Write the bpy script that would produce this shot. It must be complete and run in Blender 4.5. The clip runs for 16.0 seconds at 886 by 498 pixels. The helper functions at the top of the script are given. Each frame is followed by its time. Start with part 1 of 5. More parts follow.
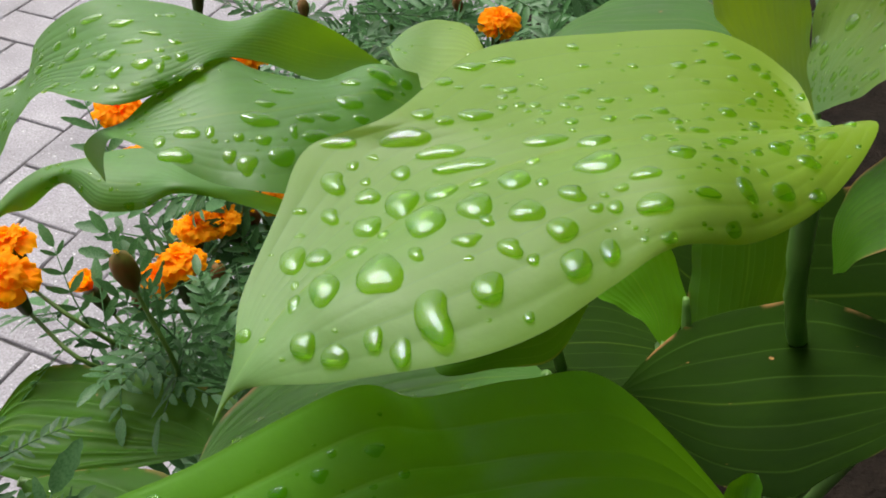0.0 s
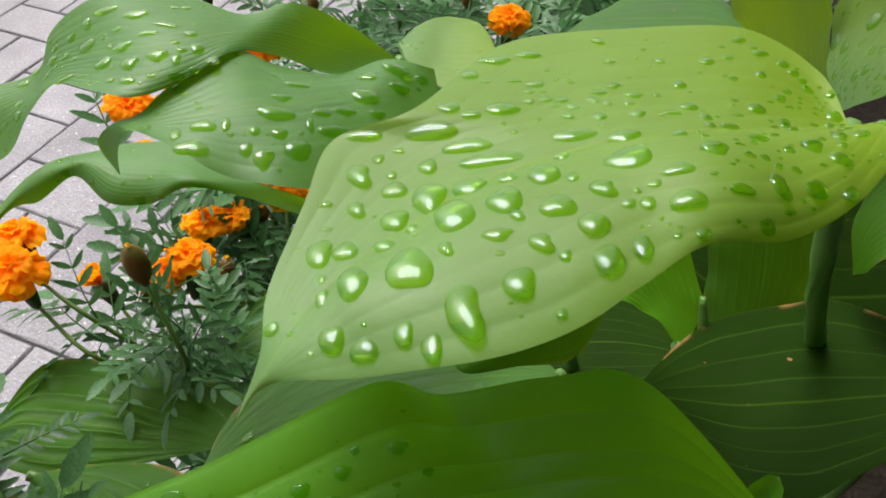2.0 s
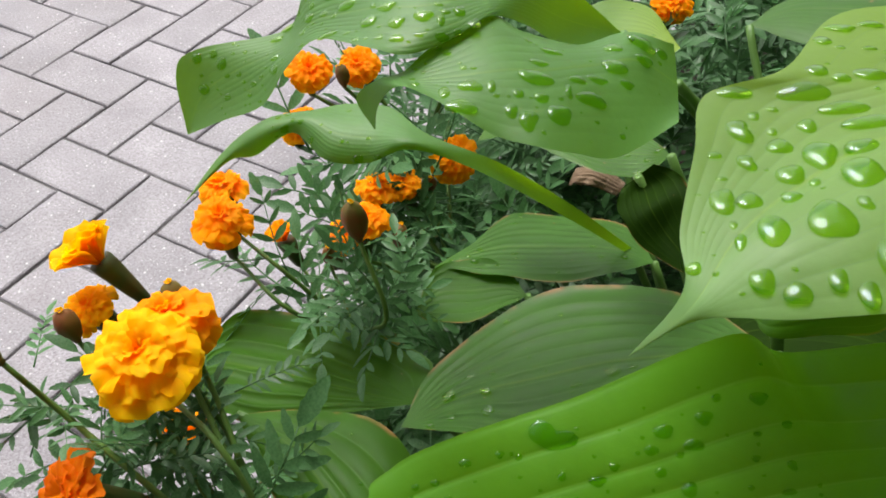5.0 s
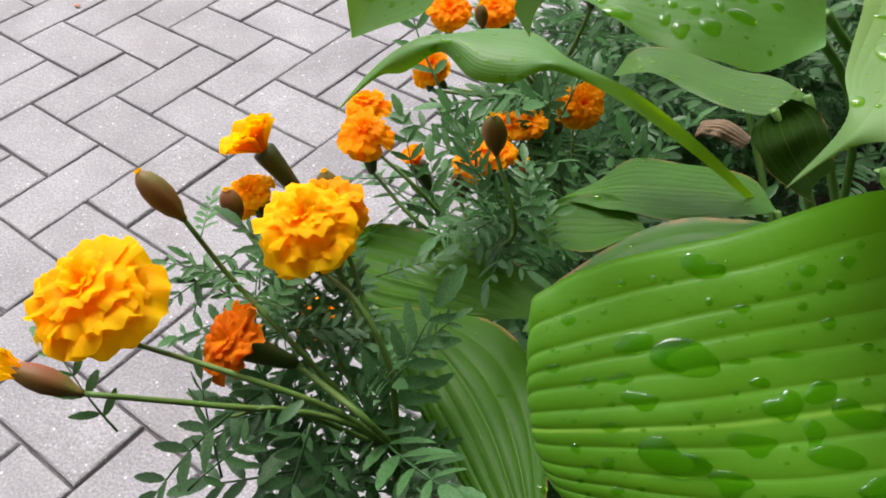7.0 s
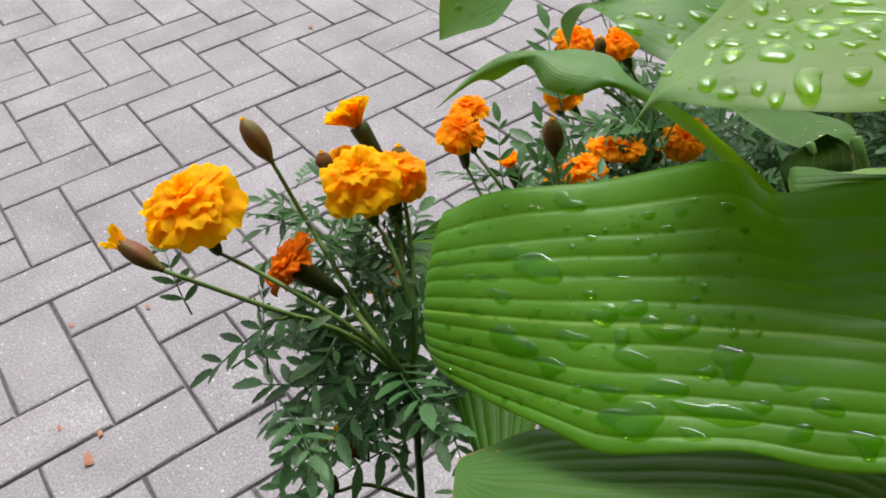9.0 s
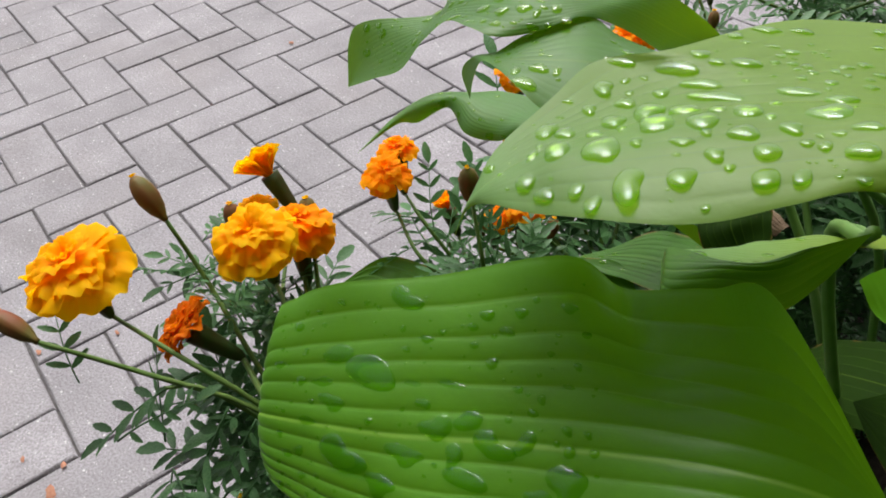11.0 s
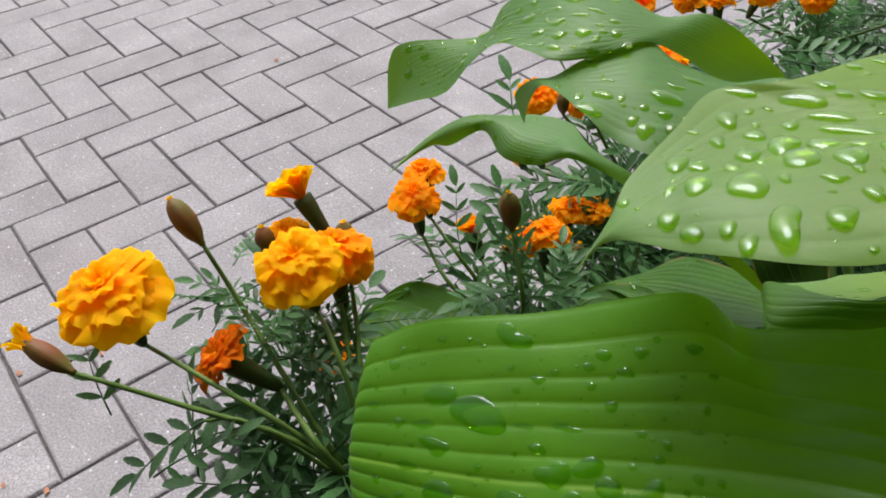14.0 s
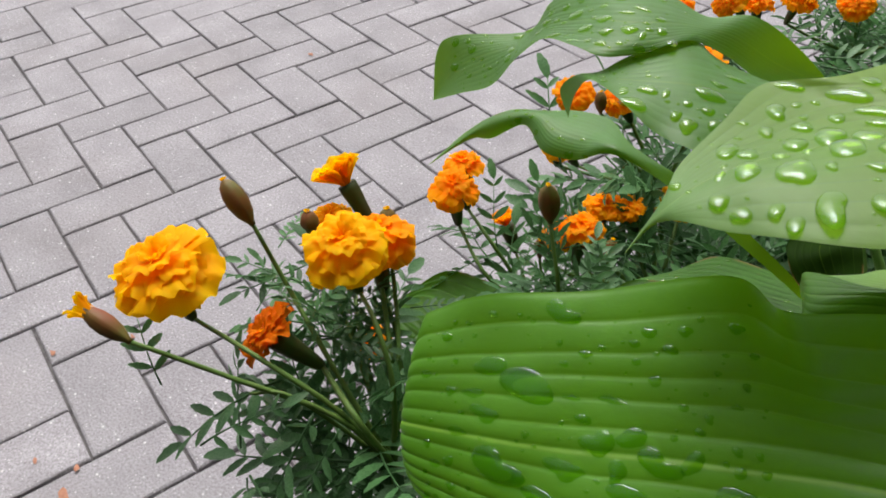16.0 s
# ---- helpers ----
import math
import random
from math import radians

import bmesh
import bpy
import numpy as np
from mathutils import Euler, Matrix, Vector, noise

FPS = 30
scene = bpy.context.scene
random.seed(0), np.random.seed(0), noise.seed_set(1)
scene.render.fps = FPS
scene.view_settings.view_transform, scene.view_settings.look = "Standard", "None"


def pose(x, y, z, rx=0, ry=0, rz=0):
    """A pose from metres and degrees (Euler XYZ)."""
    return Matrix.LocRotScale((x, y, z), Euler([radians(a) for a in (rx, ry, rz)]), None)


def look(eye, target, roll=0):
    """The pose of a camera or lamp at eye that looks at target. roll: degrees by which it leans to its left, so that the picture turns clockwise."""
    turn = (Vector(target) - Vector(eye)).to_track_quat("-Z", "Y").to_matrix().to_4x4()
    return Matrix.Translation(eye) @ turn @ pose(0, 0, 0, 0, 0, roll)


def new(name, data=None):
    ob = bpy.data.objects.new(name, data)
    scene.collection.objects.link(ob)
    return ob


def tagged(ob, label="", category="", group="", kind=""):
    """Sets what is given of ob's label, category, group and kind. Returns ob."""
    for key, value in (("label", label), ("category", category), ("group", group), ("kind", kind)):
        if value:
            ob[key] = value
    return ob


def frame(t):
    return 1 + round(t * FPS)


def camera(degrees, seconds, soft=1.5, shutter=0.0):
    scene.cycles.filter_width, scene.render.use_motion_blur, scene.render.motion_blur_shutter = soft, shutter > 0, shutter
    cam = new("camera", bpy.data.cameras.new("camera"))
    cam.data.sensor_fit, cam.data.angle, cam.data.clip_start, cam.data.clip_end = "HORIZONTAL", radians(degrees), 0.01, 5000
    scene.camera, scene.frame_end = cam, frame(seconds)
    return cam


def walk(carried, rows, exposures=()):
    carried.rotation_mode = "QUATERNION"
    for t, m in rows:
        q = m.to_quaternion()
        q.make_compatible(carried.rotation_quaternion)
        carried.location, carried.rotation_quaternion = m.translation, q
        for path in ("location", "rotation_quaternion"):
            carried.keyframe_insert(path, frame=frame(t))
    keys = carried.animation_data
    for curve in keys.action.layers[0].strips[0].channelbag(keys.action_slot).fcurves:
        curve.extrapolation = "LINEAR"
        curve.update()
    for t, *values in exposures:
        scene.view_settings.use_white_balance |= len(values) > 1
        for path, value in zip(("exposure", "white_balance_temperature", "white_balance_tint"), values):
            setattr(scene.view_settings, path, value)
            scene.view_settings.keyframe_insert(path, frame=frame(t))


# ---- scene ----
cam = camera(55.9, 16.0, 1.8)
PATH = [
    (0, (0.981, 0.085, 0.845), (0.388, 1.394, -0.546), -1.3),
    (0.5, (0.978, 0.084, 0.842), (0.388, 1.396, -0.546), -1.2),
    (1, (0.978, 0.085, 0.843), (0.377, 1.387, -0.551), -1.6),
    (1.5, (0.979, 0.084, 0.843), (0.376, 1.387, -0.55), -1.3),
    (2, (0.976, 0.084, 0.843), (0.381, 1.39, -0.55), -0.8),
    (2.5, (0.967, 0.081, 0.841), (0.39, 1.385, -0.562), -0.1),
    (3, (0.958, 0.074, 0.838), (0.358, 1.378, -0.555), -0.0),
    (3.5, (0.951, 0.071, 0.837), (0.321, 1.349, -0.567), -0.2),
    (4, (0.941, 0.064, 0.838), (0.285, 1.335, -0.559), -0.1),
    (4.5, (0.93, 0.055, 0.841), (0.225, 1.292, -0.564), -1.5),
    (4.7, (0.927, 0.052, 0.842), (0.213, 1.281, -0.565), -1.5),
    (6.8, (0.924, 0.008, 0.832), (0.046, 1.117, -0.582), -2.4),
    (7, (0.933, 0.004, 0.833), (0.032, 1.085, -0.589), -2.9),
    (7.5, (0.966, 0.002, 0.838), (-0.048, 0.975, -0.586), -5.2),
    (8, (0.995, -0.001, 0.847), (-0.139, 0.907, -0.527), -5.9),
    (8.5, (1.015, 0.002, 0.847), (-0.213, 0.842, -0.49), -6.6),
    (9, (1.033, 0.009, 0.843), (-0.252, 0.809, -0.464), -6.3),
    (9.5, (1.04, 0.024, 0.842), (-0.236, 0.822, -0.474), -7.1),
    (10, (1.041, 0.04, 0.843), (-0.241, 0.835, -0.47), -7.1),
    (10.2, (1.04, 0.052, 0.845), (-0.251, 0.841, -0.464), -7.4),
    (12.3, (1.023, 0.068, 0.843), (-0.28, 0.909, -0.42), -5.9),
    (12.5, (1.02, 0.065, 0.842), (-0.27, 0.921, -0.424), -5.3),
    (13, (1.017, 0.057, 0.843), (-0.269, 0.92, -0.422), -5.2),
    (13.5, (1.011, 0.05, 0.843), (-0.27, 0.923, -0.421), -4.8),
    (14, (1.006, 0.043, 0.844), (-0.267, 0.918, -0.426), -4.8),
    (14.5, (1.006, 0.04, 0.844), (-0.279, 0.901, -0.423), -4.6),
    (15, (1.008, 0.037, 0.848), (-0.289, 0.874, -0.423), -4.9),
    (15.5, (1.009, 0.033, 0.847), (-0.294, 0.869, -0.42), -4.2),
    (16, (1.011, 0.029, 0.847), (-0.294, 0.861, -0.419), -4.1),
]
EXPOSURE = 1.1
walk(cam, [(t, look(eye, target, roll)) for t, eye, target, roll in PATH], exposures=[(t, EXPOSURE + e) for t, e in ((0.0, 0.14), (4.5, 0.26), (7.0, 0.27), (9.0, 0.0), (12.5, -0.07), (16.0, -0.05))])

# ---- light: a bright overcast sky ----
world = bpy.data.worlds.new("sky")
scene.world = world
world.use_nodes = True
wn, wl = world.node_tree.nodes, world.node_tree.links
sky = wn.new("ShaderNodeTexSky")
sky.sky_type, sky.sun_disc = "NISHITA", False
sky.sun_elevation, sky.sun_rotation = radians(55), radians(-60)
sky.air_density, sky.dust_density, sky.ozone_density = 1.2, 4.0, 1.0
mute = wn.new("ShaderNodeHueSaturation")
mute.inputs["Saturation"].default_value = 0.18
wl.new(sky.outputs[0], mute.inputs["Color"])
wl.new(mute.outputs[0], wn["Background"].inputs["Color"])
wn["Background"].inputs["Strength"].default_value = 0.105
sun = new("sun", bpy.data.lights.new("sun", "SUN"))
sun.data.energy, sun.data.angle, sun.data.color = 1.25, radians(28), (1.0, 0.97, 0.93)
sun.matrix_world = look((-1.0, 0.9, 3.2), (0, 0, 0))


# ---- materials ----
def material(name):
    m = bpy.data.materials.new(name)
    m.use_nodes = True
    return m, m.node_tree.nodes, m.node_tree.links, m.node_tree.nodes["Principled BSDF"]


def mix_colour(n, l, fac, a, b, blend="MIX"):
    x = n.new("ShaderNodeMix")
    x.data_type, x.blend_type = "RGBA", blend
    for sock, v in ((x.inputs["Factor"], fac), (x.inputs["A"], a), (x.inputs["B"], b)):
        if isinstance(v, bpy.types.NodeSocket):
            l.new(v, sock)
        elif isinstance(v, tuple):
            sock.default_value = (*v, 1.0)
        else:
            sock.default_value = v
    return x.outputs["Result"]


def noise_fac(n, l, vec, scale, detail=4.0, lo=0.3, hi=0.7):
    t = n.new("ShaderNodeTexNoise")
    t.inputs["Scale"].default_value, t.inputs["Detail"].default_value = scale, detail
    l.new(vec, t.inputs["Vector"])
    r = n.new("ShaderNodeMapRange")
    r.inputs["From Min"].default_value, r.inputs["From Max"].default_value = lo, hi
    l.new(t.outputs["Fac"], r.inputs["Value"])
    return r.outputs["Result"]


def math_node(n, l, op, a, b=None):
    x = n.new("ShaderNodeMath")
    x.operation = op
    for sock, v in zip(x.inputs, (a, b)):
        if isinstance(v, bpy.types.NodeSocket):
            l.new(v, sock)
        elif v is not None:
            sock.default_value = v
    return x.outputs[0]


def bump(n, l, bsdf, height, strength, distance):
    b = n.new("ShaderNodeBump")
    b.inputs["Strength"].default_value, b.inputs["Distance"].default_value = strength, distance
    l.new(height, b.inputs["Height"])
    l.new(b.outputs[0], bsdf.inputs["Normal"])


def blade_material(name, base, vein, back, veins, gloss=0.42, glow=0.35, shine=0.5, browned=False, lines=0.6, young=0.0):
    """A leaf blade: parallel veins along its length, mottling, light that shines through."""
    m, n, l, p = material(name)
    uv = n.new("ShaderNodeUVMap")
    sep = n.new("ShaderNodeSeparateXYZ")
    l.new(uv.outputs[0], sep.inputs[0])
    at = n.new("ShaderNodeTexCoord").outputs["Object"]
    # veins: thin pale lines at even steps across the blade
    k = math_node(n, l, "MULTIPLY", sep.outputs["Y"], veins)
    fr = math_node(n, l, "FRACT", k)
    tri = math_node(n, l, "ABSOLUTE", math_node(n, l, "SUBTRACT", fr, 0.5))
    line = n.new("ShaderNodeMapRange")
    line.inputs["From Min"].default_value, line.inputs["From Max"].default_value = 0.455, 0.495
    l.new(tri, line.inputs["Value"])
    ends = math_node(n, l, "MULTIPLY", sep.outputs["X"], math_node(n, l, "SUBTRACT", 1.0, sep.outputs["X"]))
    fade = n.new("ShaderNodeMapRange")
    fade.inputs["From Min"].default_value, fade.inputs["From Max"].default_value = 0.05, 0.19
    l.new(ends, fade.inputs["Value"])
    veined = math_node(n, l, "MULTIPLY", line.outputs[0], fade.outputs[0])
    mott = noise_fac(n, l, at, 38.0, 6.0)
    fine = noise_fac(n, l, at, 420.0, 3.0)
    shade = mix_colour(n, l, mott, tuple(c * 0.82 for c in base), tuple(c * 1.16 for c in base))
    shade = mix_colour(n, l, math_node(n, l, "MULTIPLY", fine, 0.25), shade, tuple(c * 0.7 for c in base))
    shade = mix_colour(n, l, math_node(n, l, "MULTIPLY", veined, lines), shade, vein)
    # the midrib, broader and yellower
    rib = n.new("ShaderNodeMapRange")
    rib.inputs["From Min"].default_value, rib.inputs["From Max"].default_value = 0.012, 0.004
    l.new(math_node(n, l, "ABSOLUTE", math_node(n, l, "SUBTRACT", sep.outputs["Y"], 0.5)), rib.inputs["Value"])
    shade = mix_colour(n, l, math_node(n, l, "MULTIPLY", rib.outputs[0], 0.5), shade, (vein[0] * 1.25, vein[1] * 1.1, vein[2] * 0.7))
    # broad paler and darker bands that run with the veins
    run = n.new("ShaderNodeCombineXYZ")
    l.new(math_node(n, l, "MULTIPLY", sep.outputs["X"], 3.0), run.inputs[0])
    l.new(math_node(n, l, "MULTIPLY", sep.outputs["Y"], 11.0), run.inputs[1])
    bands = noise_fac(n, l, run.outputs[0], 1.0, 3.0, 0.35, 0.65)
    shade = mix_colour(n, l, math_node(n, l, "MULTIPLY", math_node(n, l, "MULTIPLY", bands, fade.outputs[0]), 0.35), shade, tuple(c * 0.72 for c in base))
    if young:
        # yellower towards the stalk; the paler tip carries the sky's sheen in its colour
        shade = mix_colour(n, l, math_node(n, l, "MULTIPLY", sep.outputs["X"], young), shade, (base[0] * 1.2, base[1] * 1.0, base[2] * 0.02))
    if browned:
        # a dry margin that comes and goes, and a few specks
        rim = n.new("ShaderNodeMapRange")
        rim.inputs["From Min"].default_value, rim.inputs["From Max"].default_value = 0.475, 0.497
        l.new(math_node(n, l, "ABSOLUTE", math_node(n, l, "SUBTRACT", sep.outputs["Y"], 0.5)), rim.inputs["Value"])
        dry = math_node(n, l, "MULTIPLY", rim.outputs[0], noise_fac(n, l, at, 45.0, 3.0, 0.5, 0.58))
        speck = noise_fac(n, l, at, 160.0, 2.0, 0.74, 0.78)
        shade = mix_colour(n, l, math_node(n, l, "MAXIMUM", dry, speck), shade, (0.30, 0.16, 0.06))
    # fine cells stretched along the blade
    stretch = n.new("ShaderNodeCombineXYZ")
    l.new(math_node(n, l, "MULTIPLY", sep.outputs["X"], 30.0), stretch.inputs[0])
    l.new(math_node(n, l, "MULTIPLY", sep.outputs["Y"], 160.0), stretch.inputs[1])
    cells = noise_fac(n, l, stretch.outputs[0], 1.0, 2.0)
    l.new(shade, p.inputs["Base Color"])
    rough = n.new("ShaderNodeMapRange")
    rough.inputs["To Min"].default_value, rough.inputs["To Max"].default_value = gloss - 0.06, gloss + 0.1
    l.new(mott, rough.inputs["Value"])
    l.new(rough.outputs[0], p.inputs["Roughness"])
    p.inputs["Specular IOR Level"].default_value = shine
    bump(n, l, p, math_node(n, l, "ADD", math_node(n, l, "MULTIPLY", cells, 0.25), fine), 0.12, 0.0003)
    through_light = n.new("ShaderNodeBsdfTranslucent")
    l.new(mix_colour(n, l, math_node(n, l, "MULTIPLY", veined, 0.4), mix_colour(n, l, mott, back, tuple(c * 0.8 for c in back)), vein), through_light.inputs["Color"])
    mixer = n.new("ShaderNodeMixShader")
    mixer.inputs[0].default_value = glow
    l.new(p.outputs[0], mixer.inputs[1])
    l.new(through_light.outputs[0], mixer.inputs[2])
    l.new(mixer.outputs[0], n["Material Output"].inputs["Surface"])
    return m


hosta_light = blade_material("hosta_blade_light", (0.156, 0.302, 0.104), (0.22, 0.36, 0.08), (0.38, 0.57, 0.004), 14, 0.46, 0.40, 0.42, False, 0.2, 1.0)
hosta_drape = blade_material("hosta_blade_drape", (0.088, 0.226, 0.046), (0.15, 0.30, 0.05), (0.26, 0.50, 0.004), 14, 0.42, 0.40, 0.5, False, 0.25)
hosta_mid = blade_material("hosta_blade_mid", (0.098, 0.290, 0.013), (0.21, 0.41, 0.045), (0.20, 0.45, 0.003), 12, 0.36, 0.36, 0.32, False, 0.3)
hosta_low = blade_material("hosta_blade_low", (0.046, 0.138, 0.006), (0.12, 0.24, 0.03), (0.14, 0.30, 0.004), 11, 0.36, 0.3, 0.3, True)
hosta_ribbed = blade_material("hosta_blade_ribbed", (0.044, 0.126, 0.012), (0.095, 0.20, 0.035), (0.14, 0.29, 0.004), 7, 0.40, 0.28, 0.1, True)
# near-black copy of the leaf green; the clump's shade is in its colour
hosta_shade_toned = blade_material("hosta_blade_shade_toned", (0.012, 0.032, 0.002), (0.04, 0.085, 0.010), (0.03, 0.07, 0.002), 8, 0.6, 0.06, 0.03, True)
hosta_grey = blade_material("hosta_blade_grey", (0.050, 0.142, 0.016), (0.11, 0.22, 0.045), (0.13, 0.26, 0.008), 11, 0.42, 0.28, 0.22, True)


def plain_material(name, a, b, scale, rough, relief=0.0, glow=0.0, random_tone=0.0, shine=0.5):
    m, n, l, p = material(name)
    at = n.new("ShaderNodeTexCoord").outputs["Object"]
    f = noise_fac(n, l, at, scale, 5.0)
    col = mix_colour(n, l, f, a, b)
    if random_tone:
        info = n.new("ShaderNodeObjectInfo")
        r = n.new("ShaderNodeMapRange")
        r.inputs["To Min"].default_value, r.inputs["To Max"].default_value = 1 - random_tone, 1 + random_tone
        l.new(info.outputs["Random"], r.inputs["Value"])
        hsv = n.new("ShaderNodeHueSaturation")
        l.new(r.outputs[0], hsv.inputs["Value"])
        l.new(col, hsv.inputs["Color"])
        col = hsv.outputs[0]
    l.new(col, p.inputs["Base Color"])
    p.inputs["Roughness"].default_value = rough
    p.inputs["Specular IOR Level"].default_value = shine
    if relief:
        bump(n, l, p, noise_fac(n, l, at, scale * 6, 4.0), 0.6, relief)
    if glow:
        t = n.new("ShaderNodeBsdfTranslucent")
        l.new(col, t.inputs["Color"])
        mx = n.new("ShaderNodeMixShader")
        mx.inputs[0].default_value = glow
        l.new(p.outputs[0], mx.inputs[1])
        l.new(t.outputs[0], mx.inputs[2])
        l.new(mx.outputs[0], n["Material Output"].inputs["Surface"])
    return m


def petal_material(name, rim, heart):
    m, n, l, p = material(name)
    uv = n.new("ShaderNodeUVMap")
    sep = n.new("ShaderNodeSeparateXYZ")
    l.new(uv.outputs[0], sep.inputs[0])
    at = n.new("ShaderNodeTexCoord").outputs["Object"]
    streak = n.new("ShaderNodeCombineXYZ")
    l.new(math_node(n, l, "MULTIPLY", sep.outputs["X"], 1.5), streak.inputs[0])
    l.new(math_node(n, l, "MULTIPLY", sep.outputs["Y"], 14.0), streak.inputs[1])
    s = noise_fac(n, l, streak.outputs[0], 1.0, 3.0)
    f = math_node(n, l, "MULTIPLY", sep.outputs["X"], math_node(n, l, "ADD", math_node(n, l, "MULTIPLY", s, 0.3), 0.75))
    col = mix_colour(n, l, f, heart, rim)
    info = n.new("ShaderNodeObjectInfo")
    r = n.new("ShaderNodeMapRange")
    r.inputs["To Min"].default_value, r.inputs["To Max"].default_value = 0.92, 1.12
    l.new(info.outputs["Random"], r.inputs["Value"])
    hsv = n.new("ShaderNodeHueSaturation")
    l.new(r.outputs[0], hsv.inputs["Value"])
    l.new(col, hsv.inputs["Color"])
    l.new(hsv.outputs[0], p.inputs["Base Color"])
    p.inputs["Roughness"].default_value = 0.62
    p.inputs["Specular IOR Level"].default_value = 0.12
    bump(n, l, p, s, 0.3, 0.0004)
    t = n.new("ShaderNodeBsdfTranslucent")
    l.new(hsv.outputs[0], t.inputs["Color"])
    mx = n.new("ShaderNodeMixShader")
    mx.inputs[0].default_value = 0.54
    l.new(p.outputs[0], mx.inputs[1])
    l.new(t.outputs[0], mx.inputs[2])
    l.new(mx.outputs[0], n["Material Output"].inputs["Surface"])
    return m


petal_gold = petal_material("petal_gold", (1.0, 0.64, 0.001), (1.0, 0.40, 0.001))
petal_orange = petal_material("petal_orange", (1.0, 0.48, 0.001), (1.0, 0.25, 0.001))
petal_rust = petal_material("petal_rust", (0.72, 0.15, 0.003), (0.92, 0.36, 0.003))
calyx_mat = plain_material("calyx", (0.042, 0.088, 0.018), (0.075, 0.060, 0.018), 120, 0.6, 0, 0, 0, 0.25)
bud_mat = plain_material("bud_skin", (0.21, 0.042, 0.018), (0.12, 0.12, 0.022), 70, 0.55, 0, 0, 0, 0.3)
stem_mat = plain_material("stem", (0.065, 0.14, 0.022), (0.115, 0.19, 0.04), 60, 0.55, 0, 0, 0, 0.3)
petiole_mat = plain_material("petiole", (0.10, 0.22, 0.04), (0.16, 0.30, 0.07), 40, 0.4, 0, 0.2)
frond_mat = plain_material("marigold_leaf", (0.047, 0.140, 0.041), (0.102, 0.220, 0.082), 60, 0.40, 0, 0.42, 0.35, 0.34)
soil_mat = plain_material("soil", (0.010, 0.008, 0.006), (0.022, 0.016, 0.012), 40, 0.95, 0.006, 0, 0, 0.08)
joint_mat = plain_material("joint_sand", (0.070, 0.065, 0.065), (0.150, 0.140, 0.138), 90, 0.95, 0.003)
# kept dark so the added walls throw little light back
unseen_wall_mat = plain_material("unseen_wall_dark", (0.07, 0.062, 0.055), (0.10, 0.09, 0.08), 5, 0.9, 0.002)
scrap_mat = plain_material("dry_scrap", (0.30, 0.12, 0.07), (0.42, 0.20, 0.12), 200, 0.8)
wilt_mat = plain_material("withered_leaf", (0.09, 0.055, 0.03), (0.17, 0.11, 0.06), 60, 0.8, 0.001)


def water_material():
    """A bead of rain: tinted for the sheenless leaf below, with a mirror-like skin."""
    m, n, l, p = material("water")
    n.remove(p)
    clear = n.new("ShaderNodeBsdfTransparent")
    # the tint puts the darker, sheenless look of wet leaf into the water
    clear.inputs[0].default_value = (0.72, 0.90, 0.26, 1)
    shiny = n.new("ShaderNodeBsdfGlossy")
    shiny.inputs["Roughness"].default_value = 0.02
    turned = n.new("ShaderNodeLayerWeight")
    turned.inputs["Blend"].default_value = 0.5
    skin = math_node(n, l, "ADD", math_node(n, l, "MULTIPLY", math_node(n, l, "POWER", turned.outputs["Facing"], 3.4), 0.9), 0.036)
    body = n.new("ShaderNodeMixShader")
    l.new(skin, body.inputs[0])
    l.new(clear.outputs[0], body.inputs[1])
    l.new(shiny.outputs[0], body.inputs[2])
    l.new(body.outputs[0], n["Material Output"].inputs["Surface"])
    return m


water_mat = water_material()


